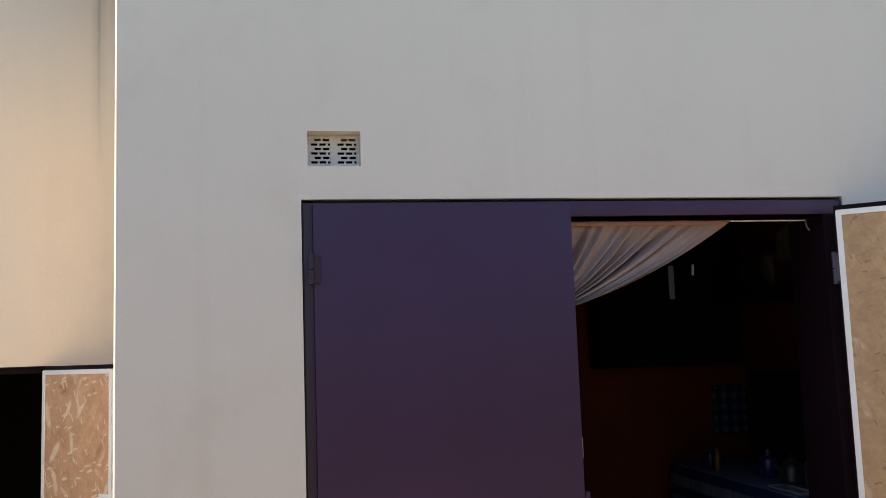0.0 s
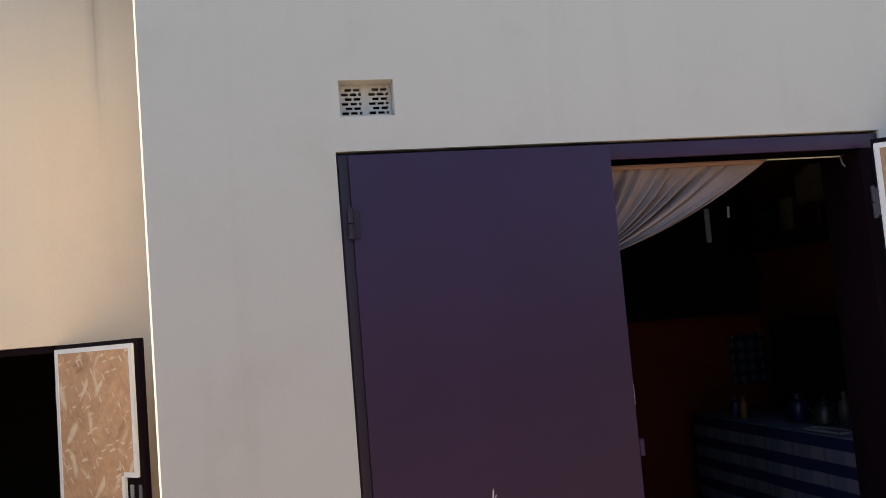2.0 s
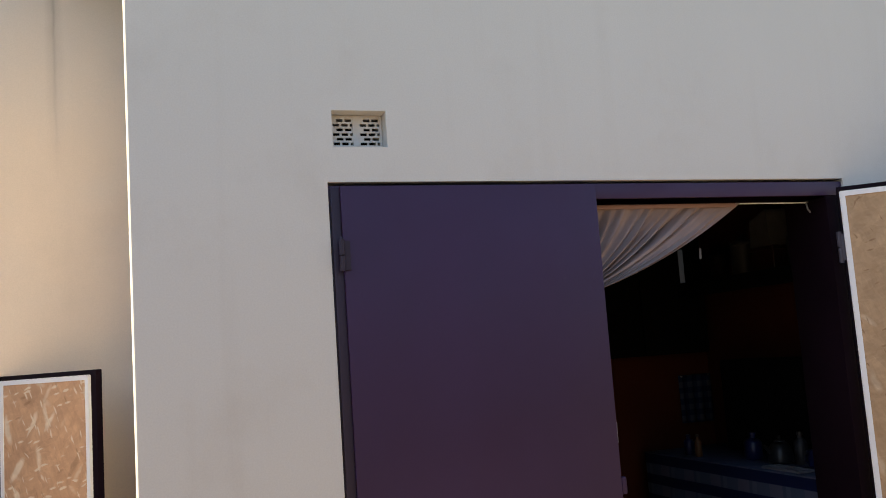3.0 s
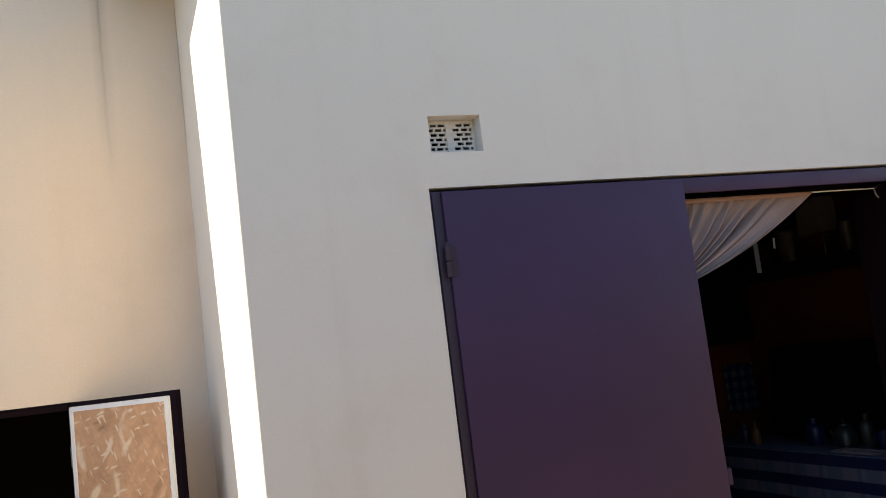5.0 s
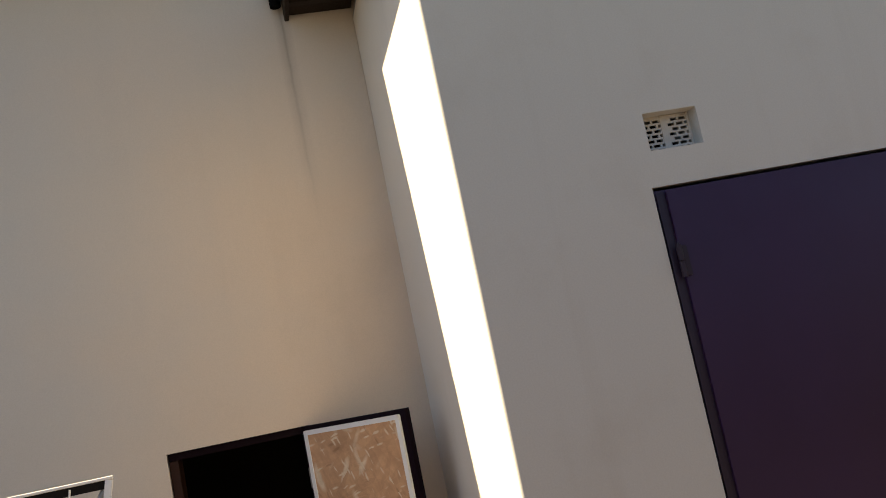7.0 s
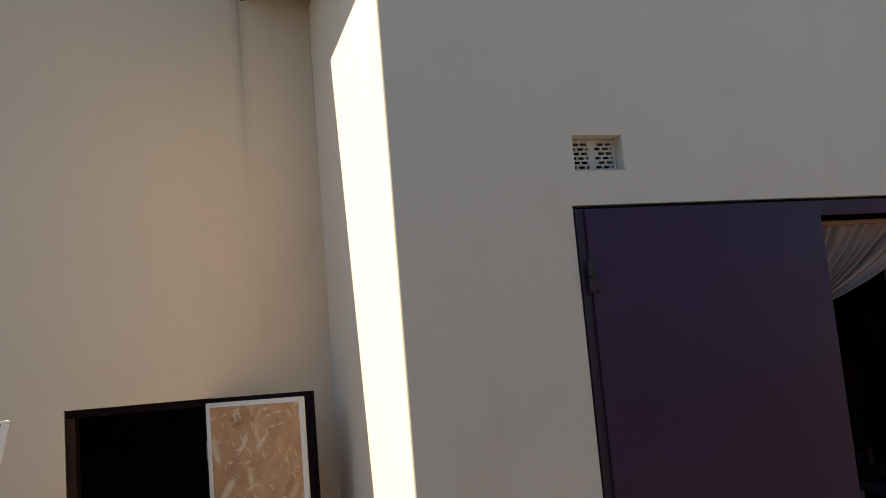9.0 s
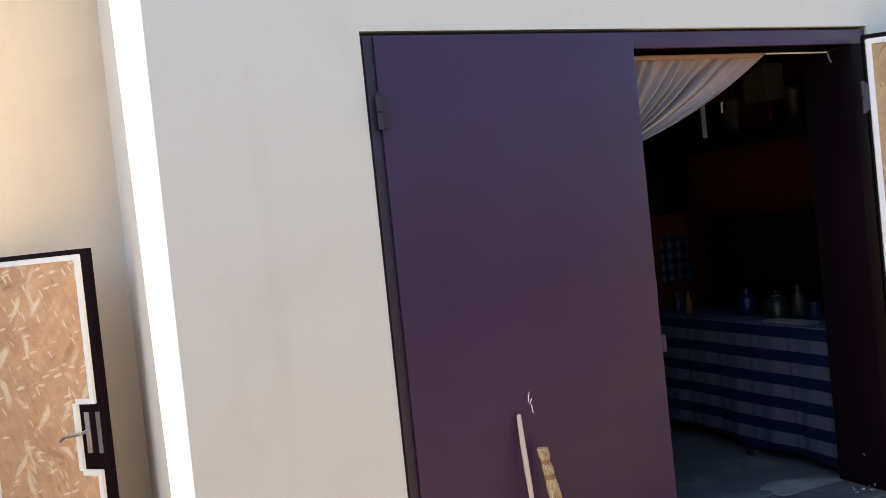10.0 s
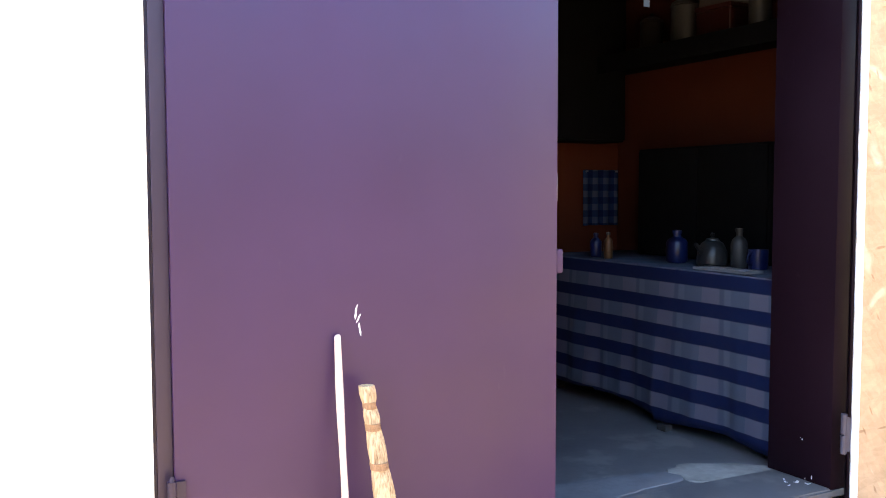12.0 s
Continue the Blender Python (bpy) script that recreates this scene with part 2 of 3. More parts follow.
STICK = straw("pale_peeled_wood", (0.53, 0.41, 0.355), (0.66, 0.54, 0.475))
# tone lowered for shade indoors and under the trestle rail
DARK_WOOD = straw("near_black_wood", (0.003, 0.0022, 0.0018), (0.008, 0.005, 0.004))
ROOF_WOOD = straw("weathered_brown_wood", (0.007, 0.0045, 0.003), (0.022, 0.013, 0.008))
# from here to amber, colours are lowered to show the unlit room
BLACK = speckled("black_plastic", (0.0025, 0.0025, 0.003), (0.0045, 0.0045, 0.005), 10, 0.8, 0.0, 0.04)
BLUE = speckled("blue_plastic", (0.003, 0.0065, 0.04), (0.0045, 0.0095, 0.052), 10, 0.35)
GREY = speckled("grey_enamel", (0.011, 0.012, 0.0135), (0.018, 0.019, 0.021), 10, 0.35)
CREAM = speckled("dimmed_pale_grey_enamel", (0.023, 0.023, 0.0245), (0.036, 0.036, 0.038), 10, 0.45)
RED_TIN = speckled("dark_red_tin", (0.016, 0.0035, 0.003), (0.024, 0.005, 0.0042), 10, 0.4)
PAPER = speckled("dimmed_paper", (0.055, 0.055, 0.054), (0.08, 0.08, 0.078), 12, 0.9)
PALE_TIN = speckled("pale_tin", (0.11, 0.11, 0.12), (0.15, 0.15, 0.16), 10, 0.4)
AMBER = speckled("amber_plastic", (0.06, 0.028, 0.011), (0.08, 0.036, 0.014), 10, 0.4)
GALV = speckled("roof_sheet", (0.30, 0.31, 0.32), (0.40, 0.41, 0.42), 4, 0.45, 0.8)


# ---- mesh helpers ----
def box(bm, x0, x1, y0, y1, z0, z1, m=None):
    got = bmesh.ops.create_cube(bm, size=1)["verts"]
    for v in got:
        v.co = Vector(((x0, x1)[v.co.x > 0], (y0, y1)[v.co.y > 0], (z0, z1)[v.co.z > 0]))
        if m:
            v.co = m @ v.co
    return got


def rod(bm, a, b, r0, r1=None, seg=12, caps=True):
    """A tapered round bar from a to b."""
    a, b = Vector(a), Vector(b)
    turn = (b - a).to_track_quat("Z", "Y").to_matrix().to_4x4()
    m = Matrix.Translation((a + b) / 2) @ turn
    return bmesh.ops.create_cone(bm, cap_ends=caps, segments=seg, radius1=r0, radius2=r0 if r1 is None else r1, depth=(b - a).length, matrix=m)["verts"]


def lathe(bm, profile, centre=(0, 0, 0), seg=24):
    """A turned shape from (radius, height) pairs, closed at both ends."""
    rings = []
    for r, h in profile:
        rings.append([bm.verts.new((centre[0] + r * math.cos(2 * math.pi * i / seg), centre[1] + r * math.sin(2 * math.pi * i / seg), centre[2] + h)) for i in range(seg)])
    for lo, hi in zip(rings, rings[1:]):
        for i in range(seg):
            bm.faces.new((lo[i], lo[(i + 1) % seg], hi[(i + 1) % seg], hi[i]))
    bm.faces.new(list(reversed(rings[0])))
    bm.faces.new(rings[-1])


def soften(bm, width, segments=2):
    edges = [e for e in bm.edges if len(e.link_faces) == 2 and e.calc_face_angle(0) > 0.6]
    bmesh.ops.bevel(bm, geom=edges, offset=width, segments=segments, affect="EDGES", profile=0.6)


def mesh_of(name, bm, material, smooth=True):
    bmesh.ops.recalc_face_normals(bm, faces=bm.faces)
    me = bpy.data.meshes.new(name)
    bm.to_mesh(me)
    bm.free()
    me.materials.append(material)
    if smooth:
        for p in me.polygons:
            p.use_smooth = True
        me.set_sharp_from_angle(angle=radians(35))
    return me


def part(name, bm, material, parent=None, label="", smooth=True):
    ob = new(name, mesh_of(name, bm, material, smooth))
    ob.parent = parent
    return tagged(ob, label)


def thing(name, m, label, category, group=""):
    ob = new(name)
    ob.empty_display_size = 0.1
    ob.matrix_basis = m
    return tagged(ob, label, category, group)


def boxed(name, dims, material, parent=None, label="", bevel=0.0, m=None):
    bm = bmesh.new()
    box(bm, *dims, m)
    if bevel:
        soften(bm, bevel)
    return part(name, bm, material, parent, label)


def pierced_wall(name, xs, zs, y0, y1, holes, material, label, rounded=0.0):
    """A wall in the x-z plane with rectangular openings right through it."""
    cx = sorted({*xs, *(v for h in holes for v in h[:2])})
    cz = sorted({*zs, *(v for h in holes for v in h[2:])})
    solid = {}
    for i in range(len(cx) - 1):
        for k in range(len(cz) - 1):
            mx, mz = (cx[i] + cx[i + 1]) / 2, (cz[k] + cz[k + 1]) / 2
            solid[i, k] = not any(h[0] < mx < h[1] and h[2] < mz < h[3] for h in holes)
    bm = bmesh.new()
    seen = {}

    def vert(i, k, y):
        if (i, k, y) not in seen:
            seen[i, k, y] = bm.verts.new((cx[i], y, cz[k]))
        return seen[i, k, y]

    for (i, k), full in solid.items():
        if not full:
            continue
        for y in (y0, y1):
            bm.faces.new([vert(i, k, y), vert(i + 1, k, y), vert(i + 1, k + 1, y), vert(i, k + 1, y)])
        for (di, dk), (a, b) in {(-1, 0): ((0, 0), (0, 1)), (1, 0): ((1, 0), (1, 1)), (0, -1): ((0, 0), (1, 0)), (0, 1): ((0, 1), (1, 1))}.items():
            if not solid.get((i + di, k + dk), False):
                bm.faces.new([vert(i + a[0], k + a[1], y0), vert(i + b[0], k + b[1], y0), vert(i + b[0], k + b[1], y1), vert(i + a[0], k + a[1], y1)])
    bmesh.ops.recalc_face_normals(bm, faces=bm.faces)
    if rounded:
        corner = [e for e in bm.edges if all(abs(v.co.x - cx[0]) < 1e-5 and abs(v.co.y - y0) < 1e-5 for v in e.verts)]
        bmesh.ops.bevel(bm, geom=corner, offset=rounded, segments=4, affect="EDGES", profile=0.5)
    return tagged(part(name, bm, material, smooth=False), label, "wall", kind="structure")


def slab(name, dims, material, label, category, bevel=0.0):
    return tagged(boxed(name, dims, material, None, "", bevel), label, category, kind="structure")


# ---- plan ----
CORNER = -0.712     # outer corner of the near house
BACK = 1.714         # face of the set-back house
DOOR_W, DOOR_H = 2.376, 2.09
GROUND, LOW = -0.24, -0.52
VENT = (0.029, 0.243, 2.227, 2.370)
VENT_B = (2.706, 2.920, 2.224, 2.367)
THICK = 0.28

# ground: one sheet, dipping a little towards the set-back house
bm = bmesh.new()
bmesh.ops.create_grid(bm, x_segments=120, y_segments=120, size=1)
for v in bm.verts:
    x, y = v.co.x, v.co.y
    x, y = math.copysign(abs(x) ** 3.2, x) * 900, math.copysign(abs(y) ** 3.2, y) * 900
    dip = max(0.0, min(1.0, (y + 0.6) / 1.8)) * max(0.0, min(1.0, (-0.5 - x) / 0.8))
    v.co = (x, y, GROUND + (LOW - GROUND) * dip - 0.01)
tagged(part("ground", bm, EARTH), "bare sandy earth yard in front of the houses", "ground", kind="structure")

# near house
pierced_wall("wall_front", (CORNER, 9.0), (-0.7, 3.6), 0.0, THICK, [(0.0, DOOR_W, -0.02, DOOR_H), VENT, VENT_B], NEAR_PLASTER, "grey-beige plastered house front with a double doorway", 0.012)
# the corner's end face takes the sun-lightened plaster too
front = bpy.data.objects["wall_front"].data
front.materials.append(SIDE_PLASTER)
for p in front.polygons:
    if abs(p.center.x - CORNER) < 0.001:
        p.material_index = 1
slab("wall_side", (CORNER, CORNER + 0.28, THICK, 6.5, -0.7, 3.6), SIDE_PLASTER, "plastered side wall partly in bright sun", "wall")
roof = tagged(new("roof_near"), "sheet roof on dark timber overhanging the near house", "roof", kind="structure")
boxed("sheet", (CORNER - 0.40, 9.4, -0.12, 7.0, 3.735, 3.75), GALV, roof, "corrugated roof sheet")
boxed("ceiling_board", (CORNER + 0.002, 9.0, 0.0, 6.6, 3.602, 3.62), GALV, roof)
boxed("fascia", (CORNER - 0.375, CORNER - 0.35, -0.12, 7.0, 3.63, 3.733), ROOF_WOOD, roof, "dark verge board", bevel=0.004)
for y in (-0.06, 0.47, 0.98, 1.50, 2.4, 3.3, 4.2, 5.1):
    bm = bmesh.new()
    box(bm, CORNER - 0.349, 8.9, y, y + 0.05, 3.64, 3.733)
    soften(bm, 0.004)
    part("purlin", bm, ROOF_WOOD, roof, "rough dark timber purlin")
boxed("lining_board", (CORNER - 0.348, CORNER - 0.003, 1.56, 1.708, 3.66, 3.68), ROOF_WOOD, roof, "loose board under the roof", bevel=0.003)
# room behind the double door
slab("floor", (CORNER + 0.28, 3.0, 0.0, 2.15, -0.2, 0.0), SCREED, "worn grey concrete screed floor indoors", "floor")
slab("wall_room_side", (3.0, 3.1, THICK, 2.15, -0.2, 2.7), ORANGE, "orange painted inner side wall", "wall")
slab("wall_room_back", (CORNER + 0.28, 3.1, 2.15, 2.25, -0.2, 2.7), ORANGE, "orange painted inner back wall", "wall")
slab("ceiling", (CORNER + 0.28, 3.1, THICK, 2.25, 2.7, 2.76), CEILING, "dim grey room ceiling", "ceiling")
bm = bmesh.new()
box(bm, -0.05, DOOR_W + 0.05, -0.34, -0.004, -0.7, -0.20)
soften(bm, 0.012)
tagged(part("doorstep", bm, CONCRETE), "rough concrete doorstep below the double door", "step", kind="structure")

# unseen plain walls added round the yard to cut low sky light indoors
for side, dims in (("a", (-9.4, 9.6, -6.7, -6.5, -0.7, 2.9)), ("b", (-9.6, -9.4, -6.7, 1.7, -1.0, 2.9)), ("c", (9.4, 9.6, -6.5, -0.2, -0.7, 2.9))):
    slab("sky_block_wall_" + side, dims, YARD_BLOCK, "unseen plain cement block wall round the yard, added to cut sky light", "wall", 0.01)

# set-back house
LDOOR = (-2.058, -1.340, LOW, 1.464)
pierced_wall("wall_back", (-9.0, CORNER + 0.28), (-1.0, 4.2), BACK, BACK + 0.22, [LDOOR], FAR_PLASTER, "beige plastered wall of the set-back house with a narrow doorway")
slab("roof_back", (-9.4, CORNER - 0.002, 1.266, 6.5, 4.2, 4.28), GALV, "sheet roof with eaves over the set-back house", "roof", 0.01)
slab("floor_back", (-3.2, CORNER, BACK + 0.02, 4.2, LOW - 0.2, LOW), SCREED, "dark concrete floor of the back room", "floor")
# near-black colour stands for the lack of light in the back room
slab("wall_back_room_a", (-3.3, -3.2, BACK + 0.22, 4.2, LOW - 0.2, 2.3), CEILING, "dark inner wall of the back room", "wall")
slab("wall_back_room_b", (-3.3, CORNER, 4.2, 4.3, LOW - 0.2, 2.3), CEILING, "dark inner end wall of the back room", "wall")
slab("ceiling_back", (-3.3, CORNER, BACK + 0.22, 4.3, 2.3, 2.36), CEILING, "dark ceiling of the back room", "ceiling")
# shallow plaster pier in the inner corner, fading out downwards
bm = bmesh.new()
n = 24
rings = []
for i in range(n + 1):
    z = 2.3 + 1.35 * i / n
    d = 0.010 * min(1.0, i / 14)
    edge = -1.10 - 0.004 * math.sin(i * 0.9)
    rings.append([bm.verts.new((x, BACK - y, z)) for x, y in ((edge - 0.015, -0.004), (edge + 0.012, d * 0.75 - 0.003), (edge + 0.05, d - 0.003), (CORNER - 0.003, d * 0.8 - 0.003))])
for lo, hi in zip(rings, rings[1:]):
    for a in range(3):
        bm.faces.new((lo[a], lo[a + 1], hi[a + 1], hi[a]))
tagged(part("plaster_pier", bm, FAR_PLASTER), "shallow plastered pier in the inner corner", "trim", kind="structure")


# ---- airbricks ----
def airbrick(x0, x1, z0, z1):
    base = thing("airbrick", pose((x0 + x1) / 2, 0.07, z0), "grey cement airbrick with two panels of slots set in the wall", "vent", "airbricks over the door")
    w, h = (x1 - x0) / 2 - 0.001, z1 - z0 - 0.001
    for side in (-1, 1):
        bm = bmesh.new()
        a, b = (0.012, w - 0.010) if side > 0 else (-w + 0.010, -0.012)
        row_h, rows = h / 7.6, 7
        slot = row_h * 0.60
        z = 0.002
        for r in range(rows):
            zc = row_h * (r + 0.55)
            box(bm, a, b, 0, 0.009, z, zc - slot / 2)
            x = a
            first = 0.006 if r % 2 else 0.020
            pitch, sw = 0.030, 0.026
            s = a + first
            while s < b - 0.006:
                box(bm, x, s, 0, 0.009, zc - slot / 2, zc + slot / 2)
                x = min(s + sw, b)
                s += pitch + 0.004
            if x < b:
                box(bm, x, b, 0, 0.009, zc - slot / 2, zc + slot / 2)
            z = zc + slot / 2
        box(bm, a, b, 0, 0.009, z, h)
        part("slotted_panel", bm, AIRBRICK, base, smooth=False)
    for a, b in ((-0.0118, 0.0118), (-w, -w + 0.0098), (w - 0.0098, w)):
        boxed("rib", (a, b, -0.002, 0.03, 0.001, h), AIRBRICK, base)
    # black sheet in place of the deep shade behind the slots
    boxed("shade_backing", (-w, w, 0.15, 0.16, 0.001, h), BLACK, base, "black sheet standing in for the dark hollow behind the slots")


airbrick(*VENT)
airbrick(*VENT_B)

# ---- double door ----
frame_ob = tagged(new("door_frame"), "dark purple painted steel door frame in the opening, shade in its colour", "door frame", kind="structure")
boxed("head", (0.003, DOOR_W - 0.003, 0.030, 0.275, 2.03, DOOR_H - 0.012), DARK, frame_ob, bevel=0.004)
boxed("head_lip", (0.003, DOOR_W - 0.003, 0.010, 0.028, 2.014, DOOR_H - 0.012), PURPLE, frame_ob, bevel=0.003)
boxed("jamb", (0.003, 0.043, 0.012, 0.275, -0.018, 2.012), FRAME_PAINT, frame_ob, bevel=0.003)
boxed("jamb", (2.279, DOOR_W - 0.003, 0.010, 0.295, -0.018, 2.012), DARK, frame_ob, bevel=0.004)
boxed("sill", (0.052, 2.283, 0.012, 0.27, -0.017, 0.006), SCREED, frame_ob, bevel=0.004)


def hinge(parent, x, y, z, height=0.11):
    bm = bmesh.new()
    rod(bm, (x, y, z), (x, y, z + height * 0.48), 0.011)
    rod(bm, (x, y, z + height * 0.52), (x, y, z + height), 0.011)
    rod(bm, (x, y, z + height), (x, y, z + height + 0.012), 0.007, 0.004)
    box(bm, x - 0.004, x + 0.032, y + 0.004, y + 0.0115, z + 0.004, z + height - 0.004)
    return part("hinge", bm, FRAME_PAINT, parent, "painted barrel hinge")


closed = tagged(new("door_1"), "closed purple painted sheet steel door leaf", "door", kind="structure")
bm = bmesh.new()
box(bm, 0.0445, 1.113, -0.012, 0.008, 0.012, 2.072)
soften(bm, 0.004)
part("leaf", bm, PURPLE, closed)
boxed("hinge_flange", (0.008, 0.0440, 0.000, 0.010, 0.012, 2.070), FRAME_PAINT, closed, bevel=0.002)
for z in (0.26, 1.748):
    hinge(closed, 0.036, -0.024, z, 0.118)
bm = bmesh.new()
box(bm, 1.113, 1.138, -0.008, 0.020, 0.815, 0.885)
soften(bm, 0.008, 3)
part("lock_bolt", bm, PURPLE, closed, "painted lock keeper on the door edge")
bm = bmesh.new()
box(bm, 1.1132, 1.1165, -0.006, 0.02, 1.02, 1.10)
part("strike_plate", bm, STEEL, closed, "bare steel strike plate")
# chipped paint mark
bm = bmesh.new()
for x, z, w, h, lean in ((0.500, 0.742, 0.0035, 0.017, 0.12), (0.5075, 0.728, 0.0028, 0.012, 0.5), (0.511, 0.700, 0.0032, 0.018, -0.15), (0.504, 0.759, 0.0016, 0.005, 0.3)):
    outline = [(0.1, 1.0), (0.8, 0.55), (0.55, 0.1), (1.0, -0.35), (0.2, -1.0), (-0.7, -0.5), (-0.45, 0.05), (-0.9, 0.5)]
    bm.faces.new([bm.verts.new((x + w * a + lean * h * b, -0.0126, z + h * b)) for a, b in reversed(outline)])
part("paint_chip", bm, WHITE, closed, "chips of bare white primer in the paint")

# chipped paint on the inner jamb and flakes of it on the sill
bm = bmesh.new()
for y, z, w, h in ((0.135, 0.152, 0.004, 0.003), (0.142, 0.156, 0.002, 0.002), (0.09, 0.024, 0.004, 0.007), (0.12, 0.012, 0.004, 0.003)):
    outline = [(0.1, 1.0), (0.8, 0.55), (0.55, 0.1), (1.0, -0.35), (0.2, -1.0), (-0.7, -0.5), (-0.45, 0.05), (-0.9, 0.5)]
    bm.faces.new([bm.verts.new((2.2785, y + w * a, z + h * b)) for a, b in outline])
part("paint_chip", bm, WHITE, frame_ob, "bare white spots in the jamb's dark paint")
flakes = thing("paint_flakes", pose(2.225, 0.11, 0.007), "few curled white paint flakes on the door sill", "debris")
for x, y, r, turn in ((0.0, 0.0, 0.012, 0.3), (-0.03, 0.02, 0.008, 1.4), (0.022, -0.03, 0.010, 2.2), (-0.012, 0.045, 0.006, 0.9), (-0.05, -0.01, 0.007, 2.8)):
    bm = bmesh.new()
    cols = []
    for i in range(5):
        u = i / 4 - 0.5
        cols.append([bm.verts.new((x + r * (2 * u * math.cos(turn) - v * math.sin(turn)), y + r * (2 * u * math.sin(turn) + v * math.cos(turn)), r * 1.6 * u * u + 0.0006)) for v in (-0.55 + 0.2 * abs(u), 0.5 - 0.15 * u)])
    for p, q in zip(cols, cols[1:]):
        bm.faces.new((p[0], q[0], q[1], p[1]))
    part("flake", bm, WHITE, flakes).modifiers.new("thickness", "SOLIDIFY").thickness = 0.0008


def lined_leaf(name, m, width, z0, z1, label, board, notch=None):
    """A steel leaf whose inner face carries strand board edged in white trim. Local x runs from the hinge, -y is the inner face."""
    leaf = tagged(new(name), label, "door", kind="structure")
    leaf.matrix_basis = m
    bm = bmesh.new()
    box(bm, 0, width, 0.0, 0.036, z0, z1)
    soften(bm, 0.004)
    part("shell", bm, DARK, leaf, "dark purple painted steel shell, shade in its colour")
    a, b, lo, hi = 0.012, width - 0.036, z0 + 0.02, z1 - 0.026
    ring = [(a, lo), (b, lo), (b, hi), (a, hi)]
    if notch:
        n0, n1, nw = notch
        ring = [(a, lo), (b, lo), (b, n0), (b - nw, n0), (b - nw, n1), (b, n1), (b, hi), (a, hi)]
    bm = bmesh.new()
    front = [bm.verts.new((x, -0.012, z)) for x, z in ring]
    rear = [bm.verts.new((x, -0.0005, z)) for x, z in ring]
    bm.faces.new(front)
    bm.faces.new(list(reversed(rear)))
    for i in range(len(ring)):
        j = (i + 1) % len(ring)
        bm.faces.new((front[i], front[j], rear[j], rear[i]))
    part("strand_board", bm, board, leaf, "tan oriented strand board lining", smooth=False)
    w = 0.020
    for (xa, za), (xb, zb) in zip(ring, ring[1:] + ring[:1]):
        # strips lie inside the board's edge
        length = math.hypot(xb - xa, zb - za)
        ux, uz = (xb - xa) / length, (zb - za) / length
        nx, nz = -uz, ux
        bm = bmesh.new()
        quad = []
        for s, d in ((0, 0), (length, 0), (length, w), (0, w)):
            quad.append((xa + ux * s + nx * d, za + uz * s + nz * d))
        f = [bm.verts.new((x, -0.0165 - 0.0006 * (abs(ux) > 0.5), z)) for x, z in quad]
        r = [bm.verts.new((x, -0.0122, z)) for x, z in quad]
        bm.faces.new(f)
        bm.faces.new(list(reversed(r)))
        for i in range(4):
            bm.faces.new((f[i], f[(i + 1) % 4], r[(i + 1) % 4], r[i]))
        lip = [bm.verts.new((xa + ux * e - nx * d, y, za + uz * e - nz * d)) for y in (-0.0165, -0.0008) for e, d in ((0, 0.0004), (length, 0.0004), (length, 0.0034), (0, 0.0034))]
        for q in ((0, 1, 2, 3), (7, 6, 5, 4), (0, 4, 5, 1), (1, 5, 6, 2), (2, 6, 7, 3), (3, 7, 4, 0)):
            bm.faces.new([lip[k] for k in q])
        soften(bm, 0.001, 1)
        part("edge_trim", bm, WHITE, leaf, "white edging strip")
    return leaf


def across(x, y, ux, uy):
    """The pose of a leaf hinged at x, y that points along (ux, uy)."""
    return pose(x, y, 0, 0, 0, math.degrees(math.atan2(uy, ux)))


open_leaf = lined_leaf("door_2", across(2.299, -0.040, 0.79, -0.613), 1.17, -0.075, 2.042, "opened steel door leaf lined with strand board", OSB)
for z in (0.14, 1.70):
    bm = bmesh.new()
    rod(bm, (-0.012, 0.004, z), (-0.012, 0.004, z + 0.065), 0.011)
    rod(bm, (-0.012, 0.004, z + 0.07), (-0.012, 0.004, z + 0.14), 0.011)
    box(bm, -0.012, 0.010, -0.004, 0.002, z + 0.01, z + 0.13)
    part("hinge", bm, HINGE_PAINT, open_leaf, "painted barrel hinge")

# narrow door of the set-back house
frame_b = tagged(new("door_frame_back"), "dark brown steel frame of the narrow doorway", "door frame", kind="structure")
boxed("head", (-2.055, -1.343, BACK + 0.02, BACK + 0.2, 1.425, 1.461), DARK, frame_b, bevel=0.004)
boxed("jamb", (-2.055, -2.01, BACK + 0.02, BACK + 0.2, LOW + 0.002, 1.423), BROWN, frame_b, bevel=0.004)
boxed("jamb", (-1.385, -1.343, BACK + 0.02, BACK + 0.2, LOW + 0.002, 1.423), DARK, frame_b, bevel=0.004)
back_leaf = lined_leaf("door_3", across(-1.374, 1.703, 0.70, -0.714), 0.672, LOW + 0.03, 1.462, "opened narrow steel door leaf lined with strand board", OSB_COARSE, (0.50, 0.795, 0.10))
bm = bmesh.new()
box(bm, 0.565, 0.592, -0.008, -0.0005, 0.575, 0.755)
soften(bm, 0.004)
plate = part("handle_plate", bm, CHROME, back_leaf, "chrome lever handle plate")
bm = bmesh.new()
rod(bm, (0.578, -0.006, 0.672), (0.578, -0.055, 0.672), 0.008)
rod(bm, (0.580, -0.052, 0.672), (0.49, -0.058, 0.658), 0.009, 0.007)
rod(bm, (0.49, -0.058, 0.658), (0.465, -0.055, 0.638), 0.007, 0.006)
part("lever", bm, CHROME, plate, "chrome lever")
bm = bmesh.new()
box(bm, 0.628, 0.650, -0.006, -0.0005, 0.575, 0.755)
rod(bm, (0.639, -0.003, 0.685), (0.639, -0.012, 0.685), 0.006)
soften(bm, 0.001, 1)
part("lock_plate", bm, STEEL, back_leaf, "dull steel lock plate")
